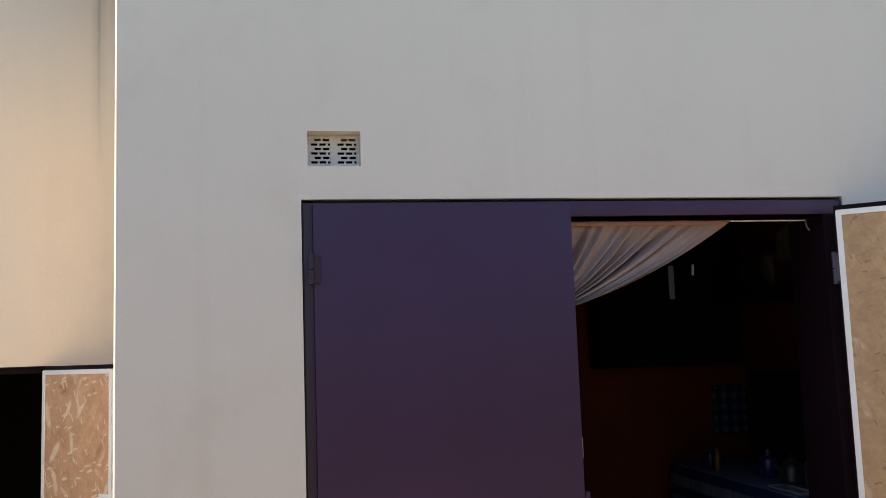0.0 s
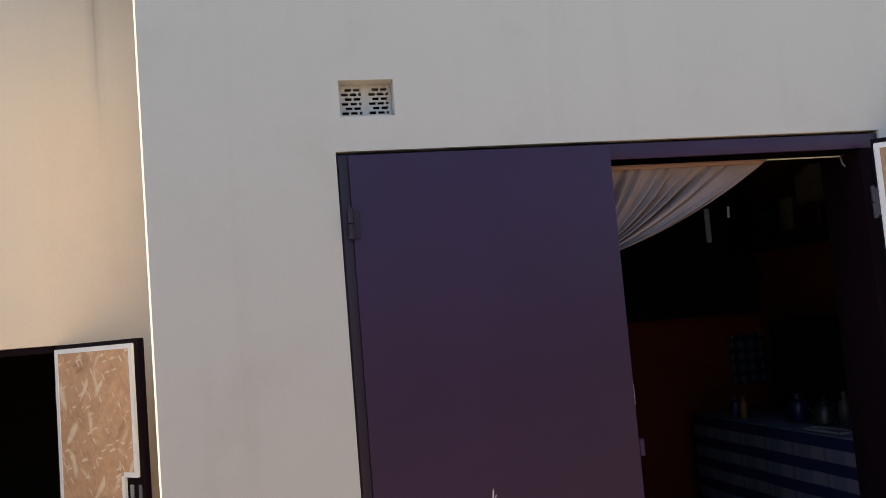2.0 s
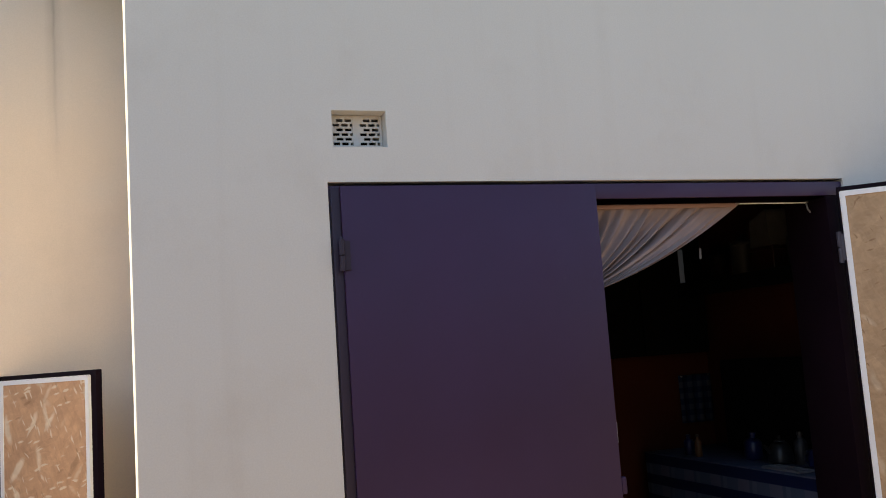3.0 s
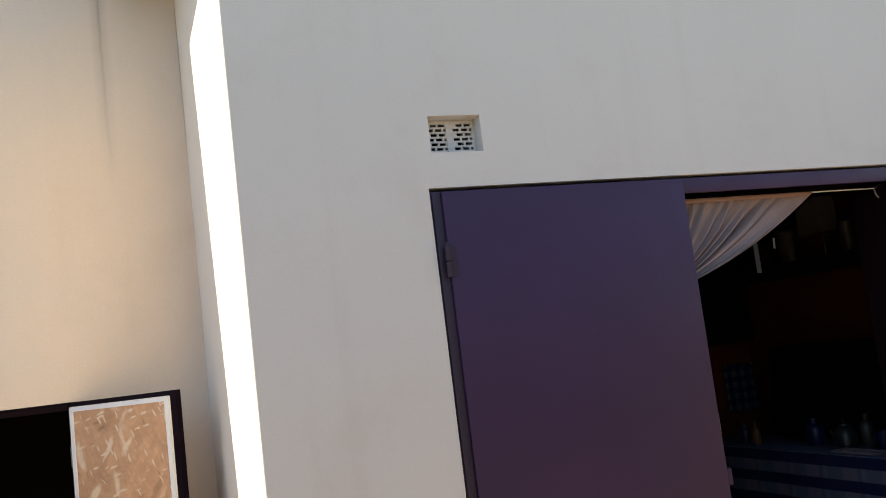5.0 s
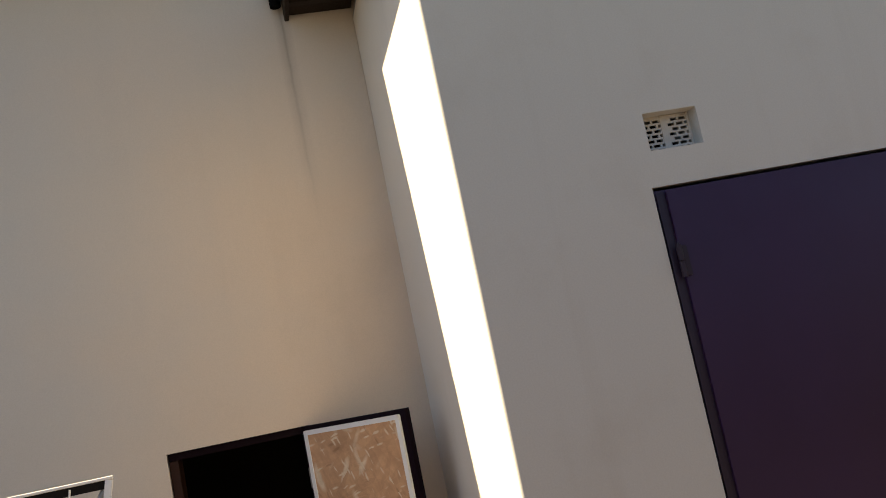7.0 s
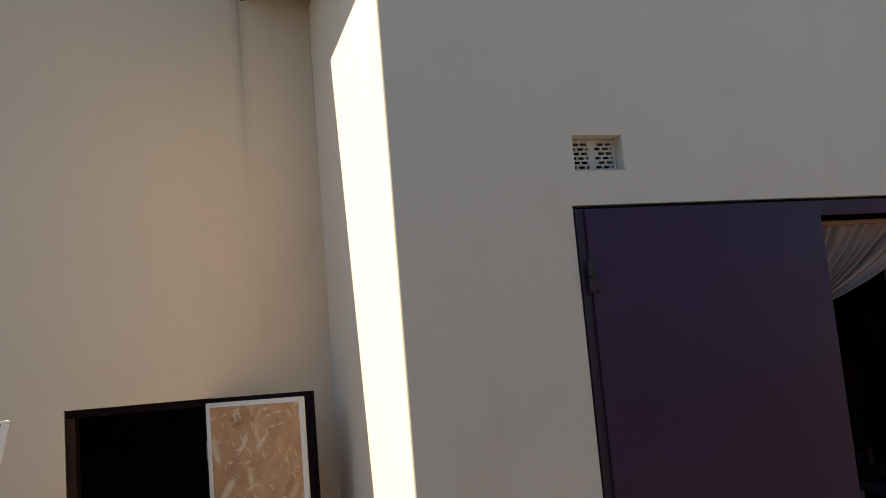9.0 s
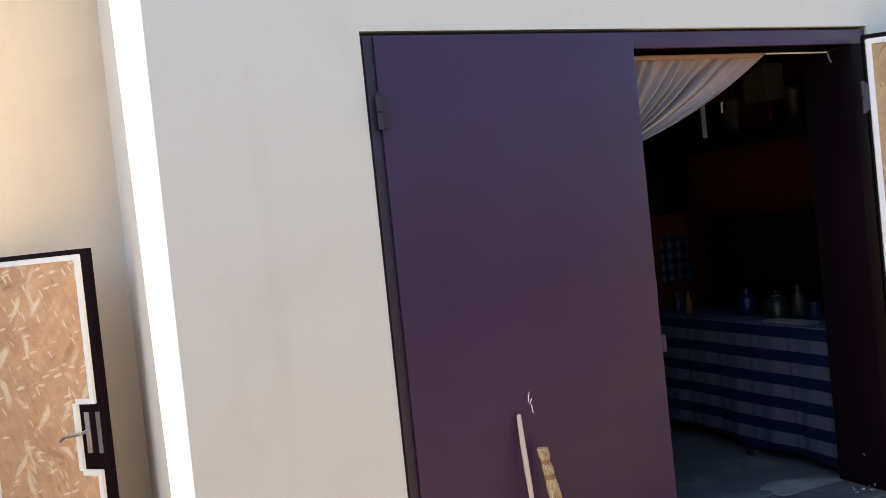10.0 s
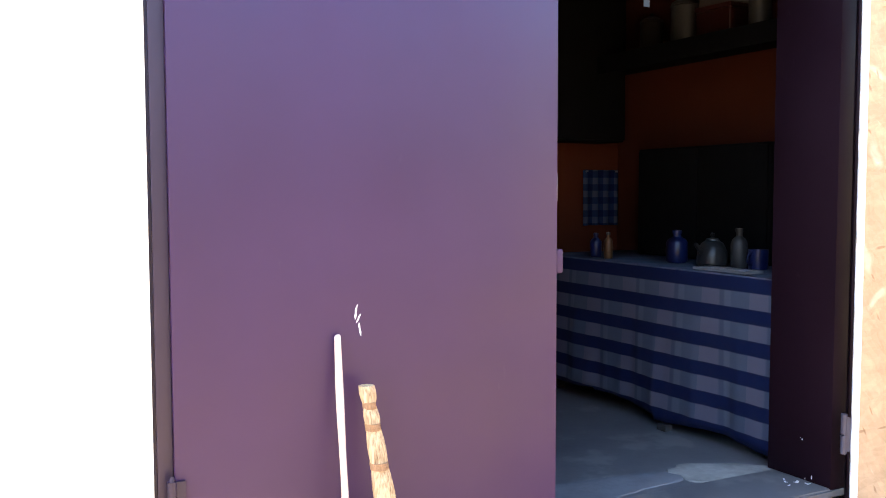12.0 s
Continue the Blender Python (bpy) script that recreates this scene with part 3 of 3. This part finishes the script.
for z in (LOW + 0.25, 1.15):
    bm = bmesh.new()
    rod(bm, (-0.010, 0.004, z), (-0.010, 0.004, z + 0.10), 0.009)
    part("hinge", bm, STEEL, back_leaf, "steel barrel hinge")

# drain stub at the foot of the verge
stub = thing("drain_stub", pose(-1.125, BACK - 0.045, 3.70), "short dark drain pipe stub under the verge", "pipe")
bm = bmesh.new()
rod(bm, (0, 0, 0), (0, 0, 0.40), 0.03)
rod(bm, (0, 0, 0.06), (0, 0, 0.09), 0.036)
part("pipe", bm, BLACK, stub)
bm = bmesh.new()
box(bm, -0.04, 0.04, 0.03, 0.045, 0.20, 0.23)
part("clip", bm, STEEL, stub)

# ---- broom and stick leaning on the closed leaf ----
broom = thing("hand_broom", pose(0.565, -0.235, -0.199), "straw hand broom bound with twine, leaning on the purple door", "broom")
AXIS0, AXIS1 = Vector((0.0, 0.0, 0.02)), Vector((-0.060, 0.168, 0.765))


def along(t):
    return AXIS0.lerp(AXIS1, t)


bm = bmesh.new()
for i in range(150):
    a, q = random.uniform(0, 2 * math.pi), math.sqrt(random.random())
    foot = Vector((math.cos(a) * q * 0.115, math.sin(a) * q * 0.035, 0)) + along(0.0) + Vector((0, 0, random.uniform(-0.015, 0.02)))
    top = along(0.60) + Vector((math.cos(a) * q * 0.026, math.sin(a) * q * 0.014, 0))
    rod(bm, foot, top, 0.0022, 0.0026, 5)
part("bristles", bm, STRAW, broom, "splayed straw bristles")
for lo, hi, r0, r1, sx in ((0.585, 0.738, 0.027, 0.022, 1), (0.742, 0.865, 0.022, 0.0185, 1), (0.868, 0.935, 0.0185, 0.016, 1), (0.938, 1.0, 0.016, 0.0205, 1)):
    bm = bmesh.new()
    n = 18
    a, b = along(lo), along(hi)
    rows = []
    for k in range(7):
        t = k / 6
        c, r = a.lerp(b, t), r0 + (r1 - r0) * t + 0.0035 * math.sin(math.pi * t)
        rows.append([bm.verts.new(c + Vector(((r + 0.0012 * math.sin(i * 5.3)) * math.cos(2 * math.pi * i / n), (r * 0.8) * math.sin(2 * math.pi * i / n), 0))) for i in range(n)])
    for p, q in zip(rows, rows[1:]):
        for i in range(n):
            bm.faces.new((p[i], p[(i + 1) % n], q[(i + 1) % n], q[i]))
    bm.faces.new(rows[-1])
    bm.faces.new(list(reversed(rows[0])))
    part("grip_section", bm, STRAW, broom, "bundled straw grip")
for t, r in ((0.585, 0.028), (0.74, 0.0235), (0.866, 0.0198), (0.936, 0.0172)):
    bm = bmesh.new()
    for k in range(3):
        c = along(t + (k - 1) * 0.0075)
        rod(bm, c - Vector((0, 0, 0.0027)), c + Vector((0, 0, 0.0027)), r, r, 18)
    part("twine_binding", bm, BINDING, broom, "brown twine binding")

stick = thing("stick", pose(0.407, -0.21, -0.199), "pale pinkish peeled wooden stick leaning on the purple door", "stick")
bm = bmesh.new()
rows, n = [], 14
for k in range(25):
    t = k / 24
    c = Vector((0.043 * t + 0.004 * math.sin(t * 5), 0.185 * t, 0.885 * t))
    r = 0.0094 + 0.0009 * math.sin(t * 17)
    rows.append([bm.verts.new(c + Vector((r * math.cos(2 * math.pi * i / n), r * math.sin(2 * math.pi * i / n), 0))) for i in range(n)])
for p, q in zip(rows, rows[1:]):
    for i in range(n):
        bm.faces.new((p[i], p[(i + 1) % n], q[(i + 1) % n], q[i]))
cap = [bm.verts.new(rows[-1][i].co + (Vector((0.043, 0.185, 0.885)) - rows[-1][i].co) * 0.35 + Vector((0, 0, 0.006))) for i in range(n)]
for i in range(n):
    bm.faces.new((rows[-1][i], rows[-1][(i + 1) % n], cap[(i + 1) % n], cap[i]))
bm.faces.new(cap)
bm.faces.new(list(reversed(rows[0])))
part("shaft", bm, STICK, stick)

# ---- curtain behind the double door ----
rail = thing("curtain_wire", pose(0, 0.125, 2.006), "thin pale curtain wire hooked across the doorway", "curtain rail")
bm = bmesh.new()
rod(bm, (0.055, 0, 0), (2.262, 0, -0.004), 0.0035, seg=8)
part("wire", bm, WHITE, rail)
bm = bmesh.new()
rod(bm, (2.262, 0, -0.004), (2.284, 0, 0.004), 0.006, seg=8)
rod(bm, (2.265, 0, -0.004), (2.268, -0.004, -0.035), 0.004, seg=8)
rod(bm, (2.268, -0.004, -0.035), (2.280, -0.006, -0.052), 0.004, seg=8)
part("hook", bm, STEEL, rail, "bright steel hook")
curtain = thing("curtain", pose(0, 0.130, 1.2), "dusty pink voile curtain drawn aside in folds", "curtain")
bm = bmesh.new()
NS, NR = 320, 48
TAIL = 12
grid = []
for i in range(NS + 1):
    s = i / NS
    top = Vector((0.10 + 1.80 * s, 0, 0.803))
    low = Vector((0.98 + 0.07 * s, 0, 0.46 - 0.045 * s))
    # folds gather at the tie behind the closed leaf
    fold = sum(a * math.sin(s * 2 * math.pi * f + p + 1.6 * math.sin(s * q)) for a, f, p, q in ((0.5, 5, 0.4, 11), (0.8, 13, 2.1, 7), (0.7, 24, 4.0, 17), (0.35, 41, 1.1, 23)))
    col = []
    for k in range(NR + 1):
        r = k / NR
        p = top.lerp(low, r)
        p.z -= 0.18 * r * (1 - r) * s
        depth = 0.004 + 0.020 * min(1.0, r * 3.5)
        slack = 0.65 + 0.35 * math.sin(5 * r + 9 * s + 2 * math.sin(21 * s))
        p.y += depth * fold * slack - 0.01 * s
        p.z += 0.006 * fold * min(1.0, r * 4) * (1 - r)
        col.append(bm.verts.new(p))
    for k in range(1, TAIL + 1):
        r = k / TAIL
        col.append(bm.verts.new((low.x + (s - 0.5) * 0.16 * r - 0.03 * r, 0.015 * fold - 0.01 * s, low.z - (0.95 + 0.03 * fold) * r)))
    grid.append(col)
for a, b in zip(grid, grid[1:]):
    for k in range(NR + TAIL):
        bm.faces.new((a[k], b[k], b[k + 1], a[k + 1]))
cloth = part("cloth", bm, CURTAIN, curtain)
thick = cloth.modifiers.new("thickness", "SOLIDIFY")
thick.thickness = 0.0015
bm = bmesh.new()
box(bm, 0.10, 1.868, -0.024, -0.020, 0.784, 0.802)
box(bm, 0.10, 1.868, -0.022, 0.004, 0.800, 0.8035)
soften(bm, 0.003)
part("heading_tape", bm, fabric("curtain_heading", (0.27, 0.165, 0.135), (0.34, 0.215, 0.18)), curtain, "stitched heading along the wire")

# ---- things in the room ----
table = thing("table", pose(2.66, 1.16, 0.0), "long wooden table hidden under a blue striped cloth", "table")
boxed("tabletop", (-0.30, 0.30, -0.84, 0.76, 0.675, 0.705), DARK_WOOD, table, bevel=0.004)
for sx in (-0.26, 0.26):
    for sy in (-0.78, 0.70):
        boxed("leg", (sx - 0.025, sx + 0.025, sy - 0.025, sy + 0.025, 0.0, 0.673), DARK_WOOD, table, bevel=0.004)

tablecloth = thing("tablecloth", pose(2.66, 1.16, 0.0), "blue and white striped tablecloth hanging down to the floor", "tablecloth")
bm = bmesh.new()
NY, NZ = 150, 26
rows = []
for i in range(NY + 1):
    y = -0.86 + 1.66 * i / NY
    col = []
    for k in range(NZ + 1):
        z = 0.712 - 0.650 * k / NZ
        t = k / NZ
        wav = 0.012 * math.sin(y * 9 + 0.6) + 0.005 * math.sin(y * 23 + 2 * t) + 0.003 * math.sin(y * 51)
        low = 0.022 * (y < -0.17) - 0.015 * (y > 0.3)
        col.append(bm.verts.new((-0.322 - 0.012 * t + wav * t, y, z - low * t + 0.012 * math.sin(y * 9) * t)))
    col.insert(0, bm.verts.new((-0.30, y, 0.7135)))
    col.insert(0, bm.verts.new((0.30, y, 0.7135)))
    rows.append(col)
for a, b in zip(rows, rows[1:]):
    for k in range(len(a) - 1):
        bm.faces.new((a[k], b[k], b[k + 1], a[k + 1]))
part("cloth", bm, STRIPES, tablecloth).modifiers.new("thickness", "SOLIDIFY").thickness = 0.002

# worn cement patches on the floor by the sill
def floor_patch(x, y, rx, ry, tilt, material, label, rise):
    bm = bmesh.new()
    n = 40
    ring = []
    for i in range(n):
        a = 2 * math.pi * i / n
        r = 1 + 0.10 * math.sin(3 * a + 1) + 0.06 * math.sin(7 * a) + random.uniform(-0.04, 0.04)
        u, v = rx * r * math.cos(a), ry * r * math.sin(a)
        ring.append(bm.verts.new((x + u * math.cos(tilt) - v * math.sin(tilt), y + u * math.sin(tilt) + v * math.cos(tilt), 0.0005)))
    top = [bm.verts.new((x + (v.co.x - x) * 0.97, y + (v.co.y - y) * 0.97, rise)) for v in ring]
    for i in range(n):
        bm.faces.new((ring[i], ring[(i + 1) % n], top[(i + 1) % n], top[i]))
    bm.faces.new(top)
    tagged(part("floor_patch", bm, material), label, "trim", kind="structure")


floor_patch(2.085, 0.335, 0.20, 0.115, -0.35, speckled("pale_cement", (0.12, 0.118, 0.112), (0.25, 0.246, 0.235), 7, 0.85, fine=40, bump=0.4, dist=0.003), "pale worn cement patch on the floor", 0.0055)
floor_patch(1.55, 0.40, 0.40, 0.10, -0.05, speckled("blue_grey_cement", (0.075, 0.08, 0.095), (0.13, 0.135, 0.15), 5, 0.7, fine=50, bump=0.3, dist=0.003), "blue-grey cement patch along the sill", 0.0045)

foot = thing("wooden_block", pose(2.30, 0.90, 0.0), "small pale block on the floor beside the cloth", "block")
boxed("block", (-0.02, 0.02, -0.03, 0.03, 0.0, 0.03), CREAM, foot, bevel=0.006)

TOP = 0.7155
tray = thing("tray", pose(2.415, 0.66, TOP), "shallow pale tin tray on the striped tablecloth", "tray")
bm = bmesh.new()
box(bm, -0.05, 0.05, -0.15, 0.15, 0, 0.004)
for d in ((-0.05, -0.044, -0.15, 0.15), (0.044, 0.05, -0.15, 0.15), (-0.044, 0.044, -0.15, -0.144), (-0.044, 0.044, 0.144, 0.15)):
    box(bm, *d, 0.004, 0.011)
part("tray_body", bm, PALE_TIN, tray)


def bottle(x, y, r, h, body, cap, label):
    b = thing("bottle", pose(x, y, TOP), label, "bottle", "bottles on the table")
    bm = bmesh.new()
    lathe(bm, [(r * 0.9, 0), (r, 0.008), (r, h * 0.62), (r * 0.8, h * 0.72), (r * 0.38, h * 0.8), (r * 0.36, h * 0.9)], seg=18)
    part("body", bm, body, b)
    bm = bmesh.new()
    lathe(bm, [(r * 0.44, h * 0.9), (r * 0.46, h * 0.92), (r * 0.44, h), (r * 0.3, h * 1.005)], seg=14)
    part("cap", bm, cap, b)


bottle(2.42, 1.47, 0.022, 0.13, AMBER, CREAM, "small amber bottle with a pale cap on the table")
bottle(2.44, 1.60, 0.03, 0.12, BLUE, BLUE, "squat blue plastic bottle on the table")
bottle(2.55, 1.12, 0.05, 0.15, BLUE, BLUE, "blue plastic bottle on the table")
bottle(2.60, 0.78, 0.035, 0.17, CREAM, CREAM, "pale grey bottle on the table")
mug = thing("mug", pose(2.58, 0.65, TOP), "dark blue enamel mug on the table", "mug")
bm = bmesh.new()
lathe(bm, [(0.036, 0), (0.04, 0.004), (0.041, 0.085), (0.037, 0.085), (0.035, 0.01)], seg=20)
part("cup", bm, BLUE, mug)
bm = bmesh.new()
for i in range(8):
    a, b = math.pi * i / 8 - math.pi / 2, math.pi * (i + 1) / 8 - math.pi / 2
    rod(bm, (-0.038 - 0.025 * math.cos(a), 0, 0.045 + 0.025 * math.sin(a)), (-0.038 - 0.025 * math.cos(b), 0, 0.045 + 0.025 * math.sin(b)), 0.004, seg=6)
part("handle", bm, BLUE, mug)
kettle = thing("kettle", pose(2.56, 0.90, TOP), "grey enamel kettle on the table", "kettle")
bm = bmesh.new()
lathe(bm, [(0.06, 0), (0.068, 0.01), (0.066, 0.06), (0.048, 0.10), (0.03, 0.112)], seg=24)
part("body", bm, GREY, kettle)
bm = bmesh.new()
lathe(bm, [(0.03, 0.1125), (0.028, 0.12), (0.006, 0.126)], seg=18)
kettle_lid = part("lid", bm, GREY, kettle)
bm = bmesh.new()
lathe(bm, [(0.005, 0.1262), (0.010, 0.136), (0.009, 0.143), (0.002, 0.147)], seg=12)
part("knob", bm, GREY, kettle_lid)
bm = bmesh.new()
rod(bm, (-0.055, 0.0, 0.055), (-0.10, 0.0, 0.10), 0.012, 0.008)
part("spout", bm, GREY, kettle)

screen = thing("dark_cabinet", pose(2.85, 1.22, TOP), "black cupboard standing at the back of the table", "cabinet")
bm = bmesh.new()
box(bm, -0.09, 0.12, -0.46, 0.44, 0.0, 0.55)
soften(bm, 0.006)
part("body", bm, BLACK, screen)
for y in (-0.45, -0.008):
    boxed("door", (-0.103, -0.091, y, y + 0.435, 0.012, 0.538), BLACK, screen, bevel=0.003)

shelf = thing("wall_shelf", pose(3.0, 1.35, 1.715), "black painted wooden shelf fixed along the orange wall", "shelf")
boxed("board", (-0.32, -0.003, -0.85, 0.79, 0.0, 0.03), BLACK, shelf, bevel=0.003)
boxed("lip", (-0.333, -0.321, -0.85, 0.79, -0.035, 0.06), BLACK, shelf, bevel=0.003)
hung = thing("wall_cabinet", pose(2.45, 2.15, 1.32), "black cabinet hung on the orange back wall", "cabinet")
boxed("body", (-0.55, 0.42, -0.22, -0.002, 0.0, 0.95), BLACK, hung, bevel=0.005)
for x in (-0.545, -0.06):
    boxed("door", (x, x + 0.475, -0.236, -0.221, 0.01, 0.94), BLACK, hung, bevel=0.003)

SH = 1.7455


def pot(y, r, h, mat, label, x=2.80):
    p = thing("pot", pose(x, y, SH), label, "pot", "pots on the shelf")
    bm = bmesh.new()
    lathe(bm, [(r * 0.8, 0), (r * 0.95, 0.01), (r, h * 0.3), (r * 0.98, h * 0.78), (r * 1.04, h * 0.8)], seg=22)
    part("body", bm, mat, p)
    bm = bmesh.new()
    lathe(bm, [(r * 1.0, h * 0.805), (r * 0.95, h * 0.86), (r * 0.3, h * 0.95), (r * 0.14, h * 0.96)], seg=22)
    lid = part("lid", bm, mat, p)
    bm = bmesh.new()
    lathe(bm, [(r * 0.10, h * 0.9605), (r * 0.17, h * 0.985), (r * 0.16, h * 1.01), (r * 0.05, h * 1.025)], seg=14)
    part("knob", bm, mat, lid)


tin = thing("tin_box", pose(2.80, 1.10, SH, 0, 0, 4), "dark red tin box standing on the wall shelf", "box")
bm = bmesh.new()
box(bm, -0.08, 0.08, -0.105, 0.105, 0, 0.145)
soften(bm, 0.008, 3)
part("body", bm, RED_TIN, tin)
bm = bmesh.new()
box(bm, -0.083, 0.083, -0.108, 0.108, 0.1455, 0.168)
soften(bm, 0.006, 3)
part("lid", bm, RED_TIN, tin)
bag = thing("paper_package", pose(2.80, 1.10, SH + 0.1685, 0, 0, -6), "pale creased paper package lying on a red tin", "package")
bm = bmesh.new()
bmesh.ops.create_cube(bm, size=1)
bmesh.ops.subdivide_edges(bm, edges=bm.edges, cuts=5, use_grid_fill=True)
for v in bm.verts:
    x, y, z = v.co
    crease = 0.004 * math.sin(9 * y + 7 * z) + 0.003 * math.sin(23 * x - 13 * z)
    v.co = Vector((x * 0.13 + crease * (z + 0.5), y * 0.21 * (1 - 0.12 * (z + 0.5)) + crease, max(0.0, (z + 0.5) * (0.185 - 0.05 * y) + crease * (z + 0.5))))
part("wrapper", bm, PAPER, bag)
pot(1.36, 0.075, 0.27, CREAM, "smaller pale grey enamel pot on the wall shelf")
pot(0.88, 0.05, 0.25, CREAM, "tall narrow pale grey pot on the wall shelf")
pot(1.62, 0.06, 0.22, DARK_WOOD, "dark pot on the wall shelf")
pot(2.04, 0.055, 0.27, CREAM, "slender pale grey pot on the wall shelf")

towel = thing("checked_towel", pose(2.868, 2.148, 0.85), "blue checked dish towel hanging on the orange wall", "towel")
bm = bmesh.new()
NX, NZ = 40, 20
rows = []
for i in range(NX + 1):
    x = -0.13 + 0.25 * i / NX
    rows.append([bm.verts.new((x, -0.02 - 0.012 * math.sin(i * 0.55) * (1 - k / NZ * 0.8), 0.32 * k / NZ)) for k in range(NZ + 1)])
for a, b in zip(rows, rows[1:]):
    for k in range(NZ):
        bm.faces.new((a[k], b[k], b[k + 1], a[k + 1]))
part("cloth", bm, CHECKS, towel).modifiers.new("thickness", "SOLIDIFY").thickness = 0.002
for x in (-0.11, 0.10):
    bm = bmesh.new()
    rod(bm, (x, 0.0, 0.312), (x, -0.036, 0.312), 0.005, seg=8)
    part("peg", bm, STEEL, towel)

# ribbons hung from the ceiling by the doorway
for x, lo, hi, w, mat, label in ((1.679, 1.668, 1.822, 0.013, GREY, "pale grey plastic strip hanging by a thread"), (1.786, 1.776, 1.826, 0.006, PALE_TIN, "small bright tag hanging by a thread")):
    tag = thing("hanging_strip", pose(x, 0.30, lo), label, "hanging strip", "strips hanging from the ceiling")
    bm = bmesh.new()
    box(bm, -w, w, -0.0015, 0.0015, 0, hi - lo)
    for v in bm.verts:
        v.co.x += 0.004 * math.sin(v.co.z * 20)
    soften(bm, 0.001, 1)
    part("strip", bm, mat, tag)
    bm = bmesh.new()
    rod(bm, (0, 0, hi - lo - 0.002), (0, 0, 2.7 - lo), 0.0012, seg=6)
    part("thread", bm, BLACK, tag)

# ---- white-rimmed mirror in the yard, its post added to carry it ----
def rounded_outline(w, h, r, n=6):
    """Points of a rectangle with rounded corners, counter-clockwise from the lower right."""
    pts = []
    for cx, cz, start in ((w - r, -h + r, -90), (w - r, h - r, 0), (-w + r, h - r, 90), (-w + r, -h + r, 180)):
        pts += [(cx + r * math.cos(radians(start + 90 * k / n)), cz + r * math.sin(radians(start + 90 * k / n))) for k in range(n + 1)]
    return pts


def plate(bm, outline, y0, y1):
    near = [bm.verts.new((x, y0, z)) for x, z in outline]
    far = [bm.verts.new((x, y1, z)) for x, z in outline]
    bm.faces.new(near)
    bm.faces.new(list(reversed(far)))
    for i in range(len(outline)):
        j = (i + 1) % len(outline)
        bm.faces.new((near[i], near[j], far[j], far[i]))


post_mirror = thing("post_mirror", pose(0.385, -2.936, GROUND - 0.01, 0, 0, -10.9), "white-rimmed mirror with rounded corners on an added slim metal post", "mirror")
lean = Matrix.Translation((0, 0, 1.490)) @ pose(0, 0, 0, 0, -4.0, 0)
outer, inner = rounded_outline(0.132, 0.085, 0.028), rounded_outline(0.1285, 0.0815, 0.0245)
bm = bmesh.new()
loops = [[bm.verts.new((x, y, z)) for x, z in line] for line, y in ((outer, 0.004), (outer, -0.005), (inner, -0.006), (inner, 0.002))]
for a, b in zip(loops, loops[1:]):
    for i in range(len(a)):
        j = (i + 1) % len(a)
        bm.faces.new((a[i], a[j], b[j], b[i]))
bmesh.ops.transform(bm, matrix=lean, verts=bm.verts)
part("rim", bm, WHITE, post_mirror, "white rim with rounded corners")
bm = bmesh.new()
plate(bm, inner, -0.003, 0.001)
bmesh.ops.transform(bm, matrix=lean, verts=bm.verts)
# mirror colour lowered to dim the bright sky it reflects
part("glass", bm, speckled("dark_mirror", (0.10, 0.10, 0.105), (0.20, 0.20, 0.205), 9, 0.12, 1.0, 0.5, bump=0.03), post_mirror, "dark mottled mirror glass")
bm = bmesh.new()
plate(bm, rounded_outline(0.126, 0.079, 0.022), 0.0045, 0.026)
soften(bm, 0.003, 1)
bmesh.ops.transform(bm, matrix=lean, verts=bm.verts)
part("back_shell", bm, BLACK, post_mirror, "black back shell")
bm = bmesh.new()
rod(bm, (0, 0.034, 0.0), (0, 0.034, 1.50), 0.009)
rod(bm, (0, 0.034, 0.0), (0, 0.034, 0.012), 0.09, 0.085, 24)
part("post", bm, STEEL, post_mirror, "added slim steel post on a round foot")

# ---- white metal trestle beside the narrow door ----
trestle = thing("metal_trestle", pose(-2.136, 0.75, -0.50), "white painted metal folding trestle standing in the yard", "trestle")
H = 1.955
bm = bmesh.new()
box(bm, -1.25, 0.0, -0.014, 0.014, H - 0.012, H)
soften(bm, 0.004)
part("top_rail", bm, WHITE, trestle)
# this strip's dark colour paints the shade below the top rail
bm = bmesh.new()
box(bm, -1.22, -0.03, -0.011, 0.011, H - 0.045, H - 0.013)
part("under_rail", bm, DARK_WOOD, trestle, "strip below the rail, darkened as its shaded side")
for x, lean in ((-0.014, -0.46), (-1.236, 0.46)):
    bm = bmesh.new()
    turn = Vector((-lean, 0, H - 0.013)).to_track_quat("Z", "Y").to_matrix().to_4x4()
    box(bm, -0.0145, 0.0145, -0.0135, 0.0135, 0.006, math.hypot(lean, H - 0.013), Matrix.Translation((x + lean, 0, 0)) @ turn)
    soften(bm, 0.004)
    part("leg", bm, WHITE, trestle)
for x, side in ((-0.04, -1), (-1.21, 1)):
    bm = bmesh.new()
    rod(bm, (x, 0.016, H - 0.05), (x + side * 0.40, 0.016, H - 0.62), 0.014)
    part("brace", bm, STEEL, trestle)
for x in (-0.16, -0.42, -0.68, -0.94, -1.09):
    bm = bmesh.new()
    rod(bm, (x, -0.014, H - 0.02), (-0.625 + (x + 0.625) * 0.45, -0.014, 0.55), 0.004, seg=8)
    part("bar", bm, WHITE, trestle)
boxed("lower_rail", (-0.91, -0.34, -0.010, 0.010, 0.53, 0.555), WHITE, trestle, bevel=0.003)
